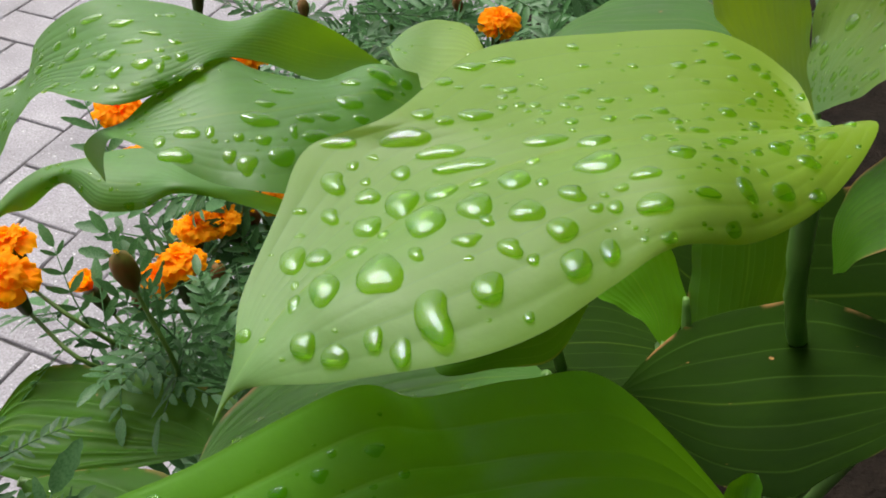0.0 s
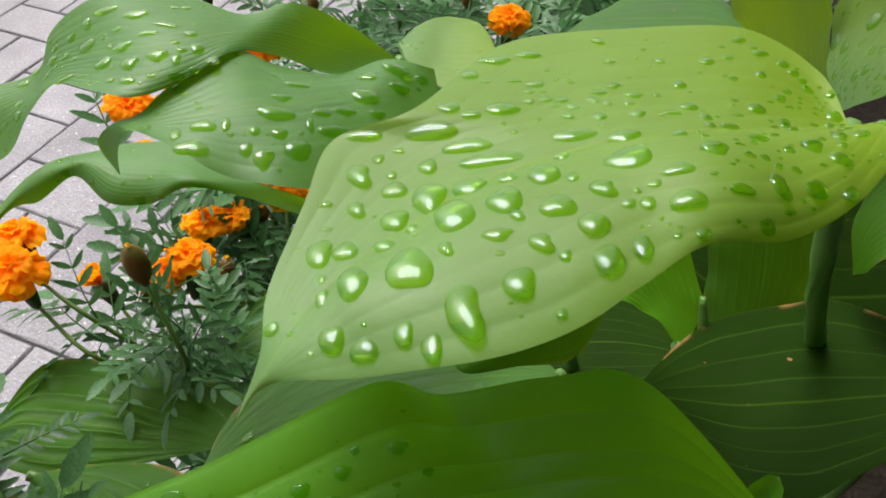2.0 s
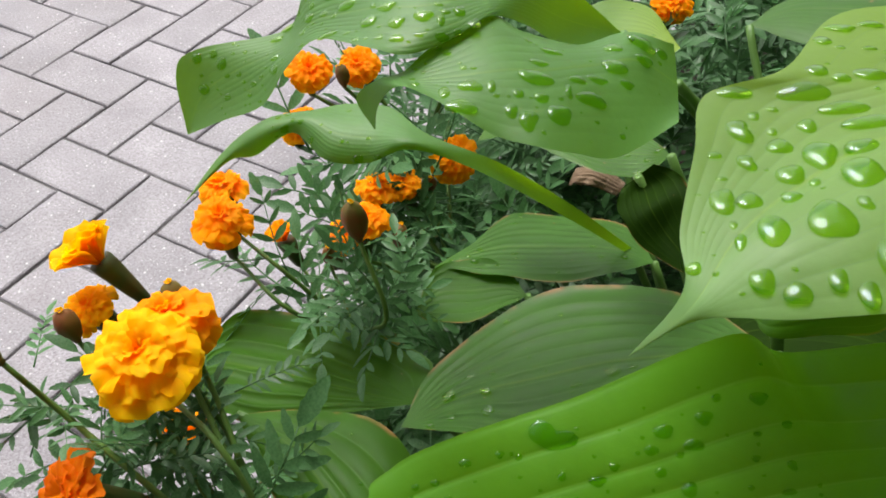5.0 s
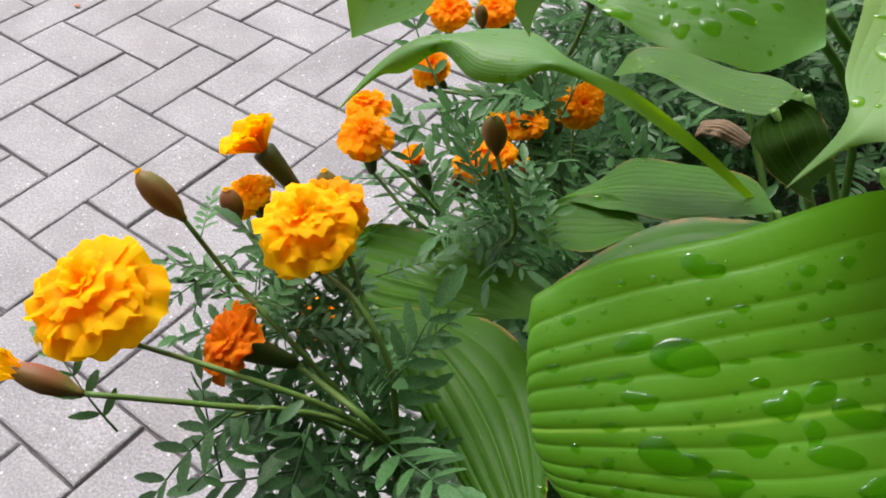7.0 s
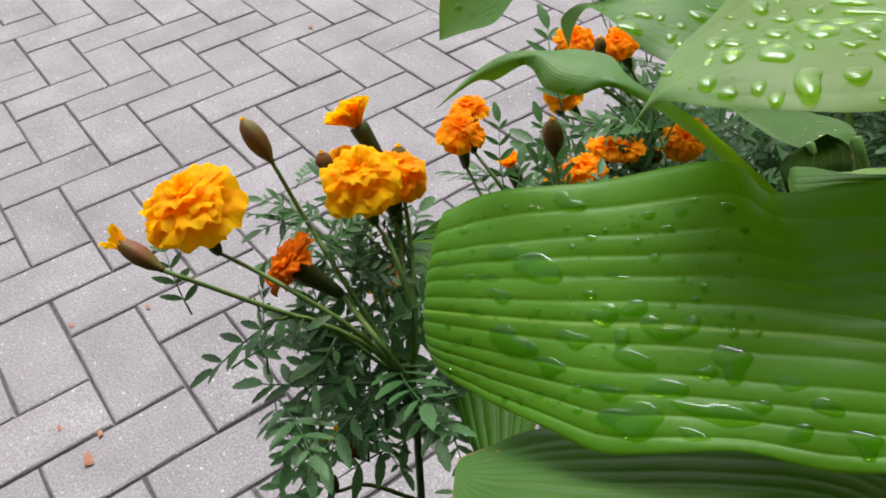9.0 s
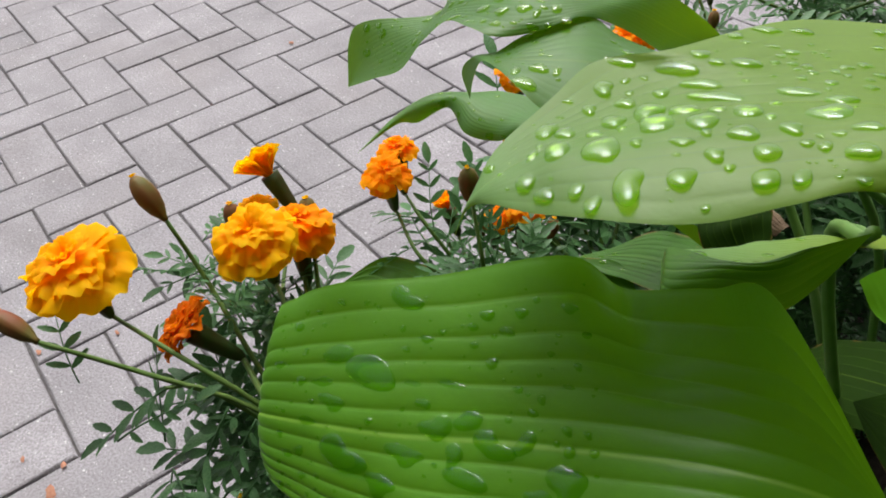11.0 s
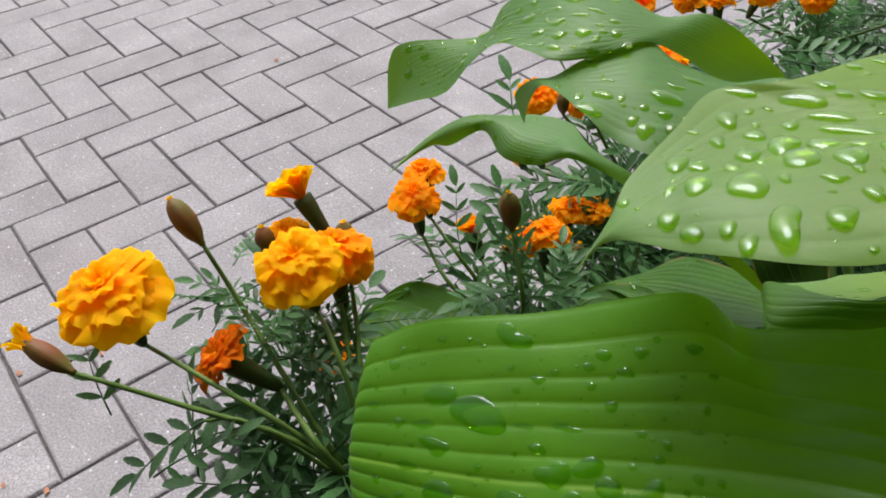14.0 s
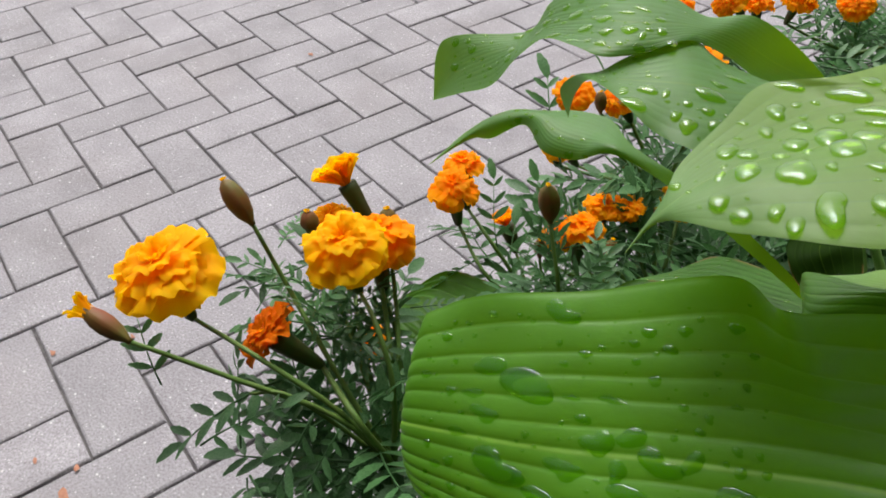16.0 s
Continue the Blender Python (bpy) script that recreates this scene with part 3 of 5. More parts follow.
# ---- hosta leaves: edge, midrib, edge ----
LEAVES = {
"hero": (
    [(0.906, 0.147, 0.717), (0.9162, 0.1472, 0.733), (0.9313, 0.1528, 0.7359), (0.9476, 0.1612, 0.7391), (0.959, 0.1722, 0.7403), (0.9675, 0.1854, 0.7416), (0.9753, 0.1974, 0.7428), (0.9881, 0.2101, 0.7376), (0.9994, 0.2283, 0.7376), (1.0061, 0.2533, 0.74), (0.9955, 0.2568, 0.7341)],
    [(0.906, 0.147, 0.717), (0.9142, 0.1483, 0.734), (0.9166, 0.164, 0.7383), (0.923, 0.1819, 0.7399), (0.9333, 0.2005, 0.7417), (0.947, 0.2142, 0.7432), (0.9615, 0.2237, 0.7444), (0.9754, 0.2375, 0.7404), (0.9863, 0.2475, 0.7373), (0.9932, 0.2549, 0.7346), (0.9955, 0.2568, 0.7341)],
    [(0.906, 0.147, 0.717), (0.9118, 0.1508, 0.7341), (0.907, 0.1619, 0.7378), (0.9028, 0.182, 0.7392), (0.899, 0.2004, 0.7405), (0.9113, 0.2135, 0.7439), (0.9165, 0.2519, 0.739), (0.9435, 0.2714, 0.7383), (0.9692, 0.2809, 0.7391), (0.9869, 0.2729, 0.7366), (0.9955, 0.2568, 0.7341)]),
"lower": (
    [(0.8867, 0.1107, 0.6608), (0.892, 0.0902, 0.66), (0.9097, 0.0926, 0.6594), (0.9319, 0.0981, 0.6622), (0.9459, 0.1027, 0.6634), (0.9585, 0.113, 0.6672), (0.9713, 0.1258, 0.67), (0.9879, 0.1364, 0.6712), (1.0008, 0.148, 0.6778), (1.0073, 0.1611, 0.6844), (1.008, 0.1777, 0.6895)],
    [(0.8867, 0.1107, 0.6608), (0.8807, 0.0948, 0.6692), (0.8963, 0.1021, 0.6742), (0.9133, 0.1125, 0.6782), (0.925, 0.1221, 0.6799), (0.9381, 0.1333, 0.682), (0.9532, 0.1451, 0.684), (0.9694, 0.1577, 0.686), (0.9837, 0.1679, 0.6865), (0.9965, 0.1737, 0.688), (1.008, 0.1777, 0.6895)],
    [(0.8867, 0.1107, 0.6608), (0.8689, 0.1104, 0.6853), (0.8705, 0.118, 0.6912), (0.8779, 0.1262, 0.6952), (0.8874, 0.1352, 0.6981), (0.899, 0.146, 0.7014), (0.921, 0.17, 0.708), (0.931, 0.179, 0.698), (0.953, 0.183, 0.711), (0.973, 0.178, 0.724), (1.008, 0.1777, 0.6895)]),
"A": (
    [(0.703, 0.226, 0.643), (0.7177, 0.2326, 0.6507), (0.7333, 0.2389, 0.659), (0.74, 0.2481, 0.6726), (0.7484, 0.2567, 0.682), (0.778, 0.2474, 0.6917), (0.7901, 0.2517, 0.6906), (0.7987, 0.2645, 0.6909), (0.8047, 0.2841, 0.6926), (0.8075, 0.3065, 0.6796), (0.8188, 0.3294, 0.6609), (0.8328, 0.3552, 0.6569)],
    [(0.703, 0.226, 0.643), (0.7044, 0.2372, 0.6556), (0.7167, 0.2464, 0.6655), (0.732, 0.2571, 0.6736), (0.741, 0.2664, 0.6827), (0.765, 0.2685, 0.6928), (0.7833, 0.2719, 0.6972), (0.7929, 0.2838, 0.6962), (0.7994, 0.2986, 0.692), (0.8052, 0.3154, 0.6845), (0.8147, 0.338, 0.667), (0.8328, 0.3552, 0.6569)],
    [(0.703, 0.226, 0.643), (0.6936, 0.2361, 0.6623), (0.6974, 0.2454, 0.6691), (0.7251, 0.267, 0.6739), (0.7292, 0.277, 0.6871), (0.7396, 0.2849, 0.6967), (0.7522, 0.2958, 0.6993), (0.7729, 0.3073, 0.6951), (0.7897, 0.314, 0.6897), (0.802, 0.3299, 0.6887), (0.815, 0.3459, 0.6744), (0.8328, 0.3552, 0.6569)]),
"B": (
    [(0.7826, 0.2422, 0.6627), (0.7834, 0.2443, 0.6725), (0.7936, 0.2415, 0.6852), (0.8041, 0.2413, 0.6856), (0.819, 0.2402, 0.683), (0.8313, 0.2421, 0.6782), (0.8444, 0.2467, 0.6747), (0.8541, 0.2539, 0.6712), (0.8648, 0.2674, 0.6649), (0.8749, 0.2994, 0.6619)],
    [(0.7826, 0.2422, 0.6627), (0.778, 0.2454, 0.6708), (0.7873, 0.2448, 0.683), (0.7967, 0.2482, 0.6847), (0.8094, 0.256, 0.6862), (0.8209, 0.2664, 0.6859), (0.8323, 0.2788, 0.6824), (0.8434, 0.2973, 0.6777), (0.8538, 0.3117, 0.674), (0.8666, 0.3226, 0.6618)],
    [(0.7826, 0.2422, 0.6627), (0.7727, 0.2461, 0.6705), (0.7814, 0.2467, 0.6808), (0.7889, 0.2526, 0.6835), (0.7933, 0.264, 0.687), (0.8013, 0.2897, 0.6898), (0.8116, 0.3005, 0.6811), (0.8277, 0.3118, 0.6731), (0.8434, 0.3279, 0.6745), (0.8598, 0.333, 0.6715)]),
"C": (
    [(0.6654, 0.2423, 0.5776), (0.6802, 0.2624, 0.5947), (0.6924, 0.2692, 0.5986), (0.7079, 0.28, 0.6103), (0.7299, 0.2735, 0.6073), (0.7484, 0.2797, 0.6078), (0.7677, 0.2876, 0.6169), (0.793, 0.3036, 0.5992), (0.8209, 0.3354, 0.558), (0.847, 0.3796, 0.5066)],
    [(0.6654, 0.2423, 0.5776), (0.6812, 0.2618, 0.5985), (0.6949, 0.2717, 0.61), (0.712, 0.2841, 0.6172), (0.7312, 0.2831, 0.6161), (0.7476, 0.2875, 0.6166), (0.7685, 0.2907, 0.6204), (0.7948, 0.3142, 0.5979), (0.8235, 0.346, 0.5585), (0.8492, 0.3864, 0.5061)],
    [(0.6654, 0.2423, 0.5776), (0.6765, 0.2654, 0.5982), (0.6913, 0.282, 0.6112), (0.7088, 0.2974, 0.6126), (0.7244, 0.3043, 0.6164), (0.7444, 0.309, 0.6183), (0.7685, 0.3036, 0.6157), (0.7989, 0.3231, 0.5986), (0.8248, 0.3544, 0.5603), (0.8508, 0.391, 0.508)]),
"L8": (
    [(0.7955, 0.2367, 0.511), (0.7767, 0.2219, 0.5114), (0.7572, 0.2047, 0.5127), (0.7379, 0.1891, 0.5168), (0.7172, 0.1838, 0.5214), (0.6966, 0.1932, 0.5204)],
    [(0.7955, 0.2367, 0.511), (0.7694, 0.2324, 0.5081), (0.7425, 0.2244, 0.5118), (0.7195, 0.2154, 0.5149), (0.7017, 0.2081, 0.5169), (0.6966, 0.1932, 0.5204)],
    [(0.7955, 0.2367, 0.511), (0.7879, 0.2647, 0.506), (0.7498, 0.2666, 0.5064), (0.7139, 0.2575, 0.5088), (0.685, 0.2387, 0.5113), (0.6966, 0.1932, 0.5204)]),
"L9": (
    [(0.7382, 0.1814, 0.532), (0.7637, 0.1653, 0.5272), (0.7864, 0.1554, 0.5228), (0.8108, 0.1459, 0.5197), (0.8352, 0.1348, 0.5178), (0.8649, 0.125, 0.5227)],
    [(0.7382, 0.1814, 0.532), (0.7688, 0.18, 0.5325), (0.7962, 0.1696, 0.5318), (0.8198, 0.1581, 0.528), (0.8415, 0.1437, 0.5254), (0.8666, 0.1263, 0.5228)],
    [(0.7382, 0.1814, 0.532), (0.7624, 0.2006, 0.5293), (0.793, 0.2085, 0.5319), (0.8187, 0.2005, 0.5285), (0.844, 0.1728, 0.5278), (0.8701, 0.1287, 0.523)]),
"L10": (
    [(0.8116, 0.3244, 0.5113), (0.8056, 0.3135, 0.5102), (0.7914, 0.2962, 0.5072), (0.7753, 0.2876, 0.5069), (0.7638, 0.2883, 0.5062)],
    [(0.8116, 0.3244, 0.5113), (0.799, 0.3254, 0.51), (0.783, 0.3163, 0.5081), (0.7669, 0.3066, 0.5067), (0.7638, 0.2883, 0.5062)],
    [(0.8116, 0.3244, 0.5113), (0.7899, 0.3381, 0.5119), (0.7725, 0.3334, 0.5123), (0.7573, 0.3188, 0.5086), (0.7638, 0.2883, 0.5062)]),
"L11": (
    [(0.8621, 0.3801, 0.5113), (0.8469, 0.3554, 0.5175), (0.8226, 0.3384, 0.5142), (0.7938, 0.3274, 0.5142), (0.7745, 0.3239, 0.5121), (0.7551, 0.3226, 0.5059)],
    [(0.8621, 0.3801, 0.5113), (0.8381, 0.3769, 0.5138), (0.8093, 0.366, 0.5111), (0.7834, 0.354, 0.5088), (0.7666, 0.3377, 0.5075), (0.7551, 0.3226, 0.5059)],
    [(0.8621, 0.3801, 0.5113), (0.837, 0.4082, 0.5039), (0.8038, 0.4031, 0.501), (0.7736, 0.3871, 0.5033), (0.7644, 0.3551, 0.5037), (0.7551, 0.3226, 0.5059)]),
"L12": (
    [(0.9349, 0.2801, 0.5863), (0.9089, 0.2412, 0.5816), (0.8853, 0.2203, 0.5707), (0.8623, 0.2112, 0.5583), (0.8346, 0.2117, 0.5488), (0.8056, 0.2099, 0.5348)],
    [(0.9349, 0.2801, 0.5863), (0.8997, 0.2719, 0.5744), (0.8697, 0.2593, 0.5633), (0.8459, 0.2452, 0.5533), (0.8241, 0.2305, 0.5451), (0.8056, 0.2099, 0.5348)],
    [(0.9349, 0.2801, 0.5863), (0.8946, 0.3166, 0.5608), (0.8593, 0.3122, 0.5565), (0.8265, 0.2913, 0.5485), (0.8036, 0.246, 0.5378), (0.8056, 0.2099, 0.5348)]),
"L13": (
    [(1.052, 0.2647, 0.6561), (1.0375, 0.2422, 0.6518), (1.0238, 0.2299, 0.645), (1.0147, 0.2242, 0.6391), (0.9978, 0.2266, 0.6325), (0.978, 0.2376, 0.6307), (0.965, 0.2486, 0.6294)],
    [(1.052, 0.2647, 0.6561), (1.037, 0.2666, 0.6457), (1.0229, 0.2653, 0.6369), (1.0114, 0.2627, 0.6325), (0.9948, 0.2586, 0.6272), (0.9783, 0.254, 0.6269), (0.965, 0.2486, 0.6294)],
    [(1.0555, 0.2841, 0.6475), (1.0404, 0.3057, 0.6352), (1.021, 0.3163, 0.627), (1.0055, 0.3143, 0.6224), (0.9869, 0.3037, 0.6174), (0.9732, 0.2829, 0.6185), (0.965, 0.2486, 0.6294)]),
"L14": (
    [(0.9806, 0.314, 0.5926), (0.9782, 0.3182, 0.6035), (0.9757, 0.3236, 0.6161), (0.9737, 0.3283, 0.6288), (0.9722, 0.3352, 0.6448)],
    [(0.9995, 0.3129, 0.5993), (0.9968, 0.3184, 0.6114), (0.995, 0.3235, 0.6239), (0.9924, 0.3278, 0.6361), (0.9878, 0.3337, 0.6512)],
    [(1.0159, 0.3288, 0.6027), (1.0128, 0.3295, 0.6102), (1.014, 0.3334, 0.6221), (1.012, 0.3378, 0.6346), (1.004, 0.3395, 0.6519)]),
"L14b": (
    [(0.9731, 0.2894, 0.6109), (0.9666, 0.29, 0.6184), (0.9579, 0.2888, 0.6248), (0.949, 0.2857, 0.6298), (0.9396, 0.2866, 0.6392)],
    [(0.9731, 0.2894, 0.6109), (0.9695, 0.2971, 0.6153), (0.9636, 0.3003, 0.6215), (0.957, 0.301, 0.6298), (0.9449, 0.3027, 0.6405)],
    [(0.9731, 0.2894, 0.6109), (0.978, 0.3065, 0.6061), (0.9767, 0.314, 0.6134), (0.9688, 0.3192, 0.6263), (0.9593, 0.3181, 0.6407)]),
"L15": (
    [(0.985, 0.326, 0.5632), (0.9704, 0.3083, 0.5616), (0.9472, 0.2994, 0.5563), (0.9265, 0.2943, 0.5556), (0.9053, 0.2968, 0.5494)],
    [(0.985, 0.326, 0.5632), (0.9654, 0.3301, 0.5603), (0.9418, 0.3252, 0.5583), (0.9216, 0.3166, 0.5545), (0.9053, 0.2968, 0.5494)],
    [(0.985, 0.326, 0.5632), (0.9657, 0.3569, 0.5508), (0.9348, 0.3636, 0.5464), (0.9128, 0.3442, 0.5465), (0.9053, 0.2968, 0.5494)]),
"roll": (
    [(0.9217, 0.2049, 0.6808), (0.9283, 0.1997, 0.6797), (0.9405, 0.2056, 0.681), (0.9519, 0.2142, 0.6807), (0.9554, 0.2275, 0.685), (0.956, 0.2481, 0.6923)],
    [(0.9181, 0.2094, 0.6796), (0.9244, 0.2051, 0.6837), (0.9371, 0.21, 0.6898), (0.9473, 0.2172, 0.6916), (0.9511, 0.2316, 0.6912), (0.956, 0.2481, 0.6923)],
    [(0.9167, 0.2115, 0.6794), (0.9166, 0.2145, 0.6822), (0.9346, 0.2136, 0.6887), (0.944, 0.2184, 0.6914), (0.9501, 0.2326, 0.6928), (0.956, 0.2481, 0.6923)]),
"roll2": (
    [(0.9138, 0.219, 0.6761), (0.9312, 0.2197, 0.6814), (0.9422, 0.2281, 0.684), (0.9482, 0.2444, 0.6833), (0.9588, 0.2599, 0.6812)],
    [(0.9136, 0.2241, 0.6735), (0.9226, 0.2359, 0.6719), (0.9319, 0.2471, 0.6708), (0.9431, 0.2559, 0.675), (0.9549, 0.2688, 0.6773)],
    [(0.9143, 0.238, 0.6637), (0.9187, 0.2485, 0.664), (0.9258, 0.2605, 0.6651), (0.9385, 0.2688, 0.6682), (0.9517, 0.2771, 0.6725)]),
"L17": (
    [(0.9184, 0.0764, 0.6492), (0.9299, 0.0686, 0.6521), (0.9474, 0.0717, 0.656), (0.9651, 0.0826, 0.6584), (0.9807, 0.1033, 0.657), (1.0022, 0.1247, 0.6584), (1.0261, 0.1457, 0.6644)],
    [(0.9184, 0.0764, 0.6492), (0.9258, 0.0794, 0.6497), (0.9378, 0.089, 0.6519), (0.9539, 0.1033, 0.6547), (0.9708, 0.1208, 0.6579), (0.9921, 0.1396, 0.6581), (1.0261, 0.1457, 0.6644)],
    [(0.9184, 0.0764, 0.6492), (0.9152, 0.0819, 0.647), (0.9184, 0.0952, 0.6468), (0.9266, 0.109, 0.6487), (0.9513, 0.1384, 0.6517), (0.9857, 0.1611, 0.6569), (1.0261, 0.1457, 0.6644)]),
"up1": (
    [(1.0044, 0.389, 0.6534), (0.9985, 0.3879, 0.6704), (0.9936, 0.3901, 0.6846), (0.99, 0.3908, 0.697), (0.986, 0.397, 0.7104)],
    [(0.9966, 0.3885, 0.6517), (0.9868, 0.4011, 0.6624), (0.9801, 0.4025, 0.6752), (0.9746, 0.4033, 0.6879), (0.9692, 0.4051, 0.7041)],
    [(0.9906, 0.3879, 0.6504), (0.9731, 0.4107, 0.659), (0.9606, 0.4202, 0.6669), (0.9538, 0.4235, 0.6741), (0.9468, 0.4209, 0.6935)]),
"up2": (
    [(1.0009, 0.3556, 0.6752), (1.0081, 0.3413, 0.6916), (1.0145, 0.3354, 0.7029), (1.0206, 0.3392, 0.7118), (1.023, 0.3454, 0.7254)],
    [(1.0009, 0.3556, 0.6752), (1.0023, 0.363, 0.688), (1.0073, 0.3684, 0.6991), (1.0121, 0.3731, 0.7099), (1.0159, 0.3693, 0.7274)],
    [(1.0009, 0.3556, 0.6752), (0.9959, 0.3801, 0.6767), (0.9932, 0.3955, 0.684), (0.9938, 0.4025, 0.6987), (0.9999, 0.3908, 0.7232)]),
"up3": (
    [(0.8608, 0.5017, 0.5949), (0.8874, 0.4965, 0.5949), (0.9171, 0.4917, 0.5973), (0.9458, 0.4972, 0.6009), (0.9663, 0.5118, 0.6044)],
    [(0.8608, 0.5017, 0.5949), (0.8796, 0.5212, 0.5999), (0.907, 0.5286, 0.6037), (0.9373, 0.5342, 0.607), (0.9636, 0.5246, 0.6072)],
    [(0.8608, 0.5017, 0.5949), (0.8713, 0.5396, 0.5945), (0.8911, 0.5683, 0.5975), (0.9302, 0.5757, 0.6014), (0.9625, 0.5348, 0.6051)]),
"ld": (
    [(0.7442, 0.5273, 0.5519), (0.7596, 0.5085, 0.551), (0.7864, 0.494, 0.549), (0.8094, 0.5039, 0.5488), (0.8201, 0.5252, 0.5556)],
    [(0.7442, 0.5273, 0.5519), (0.7562, 0.5331, 0.5514), (0.7738, 0.5402, 0.5494), (0.795, 0.5388, 0.5528), (0.8201, 0.5252, 0.5556)],
    [(0.7442, 0.5273, 0.5519), (0.7462, 0.5544, 0.5523), (0.7631, 0.5745, 0.5516), (0.7859, 0.5711, 0.5507), (0.8201, 0.5252, 0.5556)]),
"D7": (
    [(0.7671, 0.3506, 0.5801), (0.7866, 0.3521, 0.5883), (0.813, 0.3494, 0.5882), (0.8382, 0.3453, 0.5892), (0.8544, 0.3515, 0.5923), (0.8626, 0.359, 0.6008)],
    [(0.7671, 0.3506, 0.5801), (0.7815, 0.3621, 0.5872), (0.8057, 0.3649, 0.5869), (0.8295, 0.3662, 0.5869), (0.8484, 0.3673, 0.5904), (0.8626, 0.359, 0.6008)],
    [(0.7671, 0.3506, 0.5801), (0.7667, 0.3784, 0.5828), (0.7917, 0.3886, 0.5829), (0.821, 0.3867, 0.5842), (0.8453, 0.3835, 0.5883), (0.8626, 0.359, 0.6008)]),
"right": (
    [(1.0191, 0.3083, 0.6478), (1.0203, 0.2948, 0.6634), (1.0257, 0.2882, 0.6806), (1.0383, 0.2873, 0.6922), (1.0589, 0.2846, 0.6981)],
    [(1.0191, 0.3083, 0.6478), (1.0198, 0.318, 0.6597), (1.0263, 0.3159, 0.6754), (1.0403, 0.3148, 0.6874), (1.0589, 0.2846, 0.6981)],
    [(1.0191, 0.3083, 0.6478), (1.0168, 0.3369, 0.6506), (1.0225, 0.3423, 0.668), (1.0382, 0.3441, 0.685), (1.0589, 0.2846, 0.6981)]),
# over, over2, over3: leaves out of view, added to block light
"over": (
    [(0.95, 0.42, 0.81), (0.98, 0.33, 0.835), (1.05, 0.275, 0.85), (1.14, 0.29, 0.85), (1.26, 0.38, 0.8)],
    [(0.95, 0.42, 0.81), (1.01, 0.4, 0.84), (1.07, 0.4, 0.86), (1.15, 0.39, 0.86), (1.26, 0.38, 0.8)],
    [(0.95, 0.42, 0.81), (1, 0.48, 0.83), (1.06, 0.5, 0.85), (1.14, 0.49, 0.85), (1.26, 0.38, 0.8)]),
"over2": (
    [(1.04, 0.3, 0.745), (1.05, 0.24, 0.775), (1.08, 0.17, 0.79), (1.13, 0.13, 0.79), (1.24, 0.16, 0.74)],
    [(1.04, 0.3, 0.745), (1.075, 0.26, 0.785), (1.11, 0.22, 0.8), (1.16, 0.19, 0.79), (1.24, 0.16, 0.74)],
    [(1.04, 0.3, 0.745), (1.085, 0.31, 0.77), (1.14, 0.29, 0.78), (1.19, 0.25, 0.775), (1.24, 0.16, 0.74)]),
"L18": (
    [(0.9564, 0.3795, 0.5743), (0.9762, 0.3401, 0.5423), (1.0101, 0.339, 0.5364), (1.0422, 0.3449, 0.5464), (1.0684, 0.3385, 0.5613), (1.0842, 0.3657, 0.5947)],
    [(0.9564, 0.3795, 0.5743), (0.9805, 0.3718, 0.5652), (1.0074, 0.3765, 0.5643), (1.0365, 0.3838, 0.5693), (1.0601, 0.3821, 0.5811), (1.0842, 0.3657, 0.5947)],
    [(0.9564, 0.3795, 0.5743), (0.9696, 0.4079, 0.5838), (0.9972, 0.4194, 0.5908), (1.0246, 0.4219, 0.5978), (1.0502, 0.4229, 0.6053), (1.0842, 0.3657, 0.5947)]),
"sprout": (
    [(1.004, 0.2243, 0.6437), (1.0014, 0.2204, 0.6432), (1.0014, 0.2162, 0.6427), (1.0044, 0.2126, 0.636), (1.0114, 0.2092, 0.629)],
    [(1.0058, 0.2255, 0.6448), (1.0062, 0.2238, 0.6412), (1.0067, 0.2207, 0.6391), (1.0086, 0.2153, 0.6347), (1.0114, 0.2092, 0.629)],
    [(1.0083, 0.2256, 0.6452), (1.0095, 0.2224, 0.6456), (1.0103, 0.2189, 0.6445), (1.0114, 0.2145, 0.6382), (1.0114, 0.2092, 0.629)]),
"over3": (
    [(1.055, 0.215, 0.7), (1.05, 0.15, 0.72), (1.06, 0.09, 0.735), (1.1, 0.04, 0.745), (1.2, 0.05, 0.72)],
    [(1.055, 0.215, 0.7), (1.085, 0.18, 0.725), (1.11, 0.125, 0.745), (1.145, 0.075, 0.75), (1.2, 0.05, 0.72)],
    [(1.055, 0.215, 0.7), (1.11, 0.22, 0.7), (1.15, 0.17, 0.73), (1.18, 0.11, 0.74), (1.2, 0.05, 0.72)]),
"R7": (
    [(0.8906, 0.2966, 0.5943), (0.8778, 0.2967, 0.5971), (0.8639, 0.2993, 0.6041), (0.855, 0.3106, 0.605), (0.8527, 0.3223, 0.6044)],
    [(0.8871, 0.3043, 0.5965), (0.8765, 0.311, 0.5992), (0.8685, 0.3142, 0.6056), (0.8618, 0.325, 0.6052), (0.8572, 0.327, 0.6096)],
    [(0.8921, 0.3106, 0.6038), (0.8848, 0.3199, 0.6094), (0.8788, 0.3273, 0.6126), (0.8715, 0.3328, 0.6136), (0.8617, 0.3316, 0.6148)]),
}
HERO, LOWER = LEAVES["hero"], LEAVES["lower"]
# the arching leaf draws in to its stalk
for edge in (LEAVES["C"][0], LEAVES["C"][2]):
    for i, k in ((6, 0.85), (7, 0.54), (8, 0.42), (9, 0.38)):
        edge[i] = tuple(Vector(LEAVES["C"][1][i]).lerp(Vector(edge[i]), k))

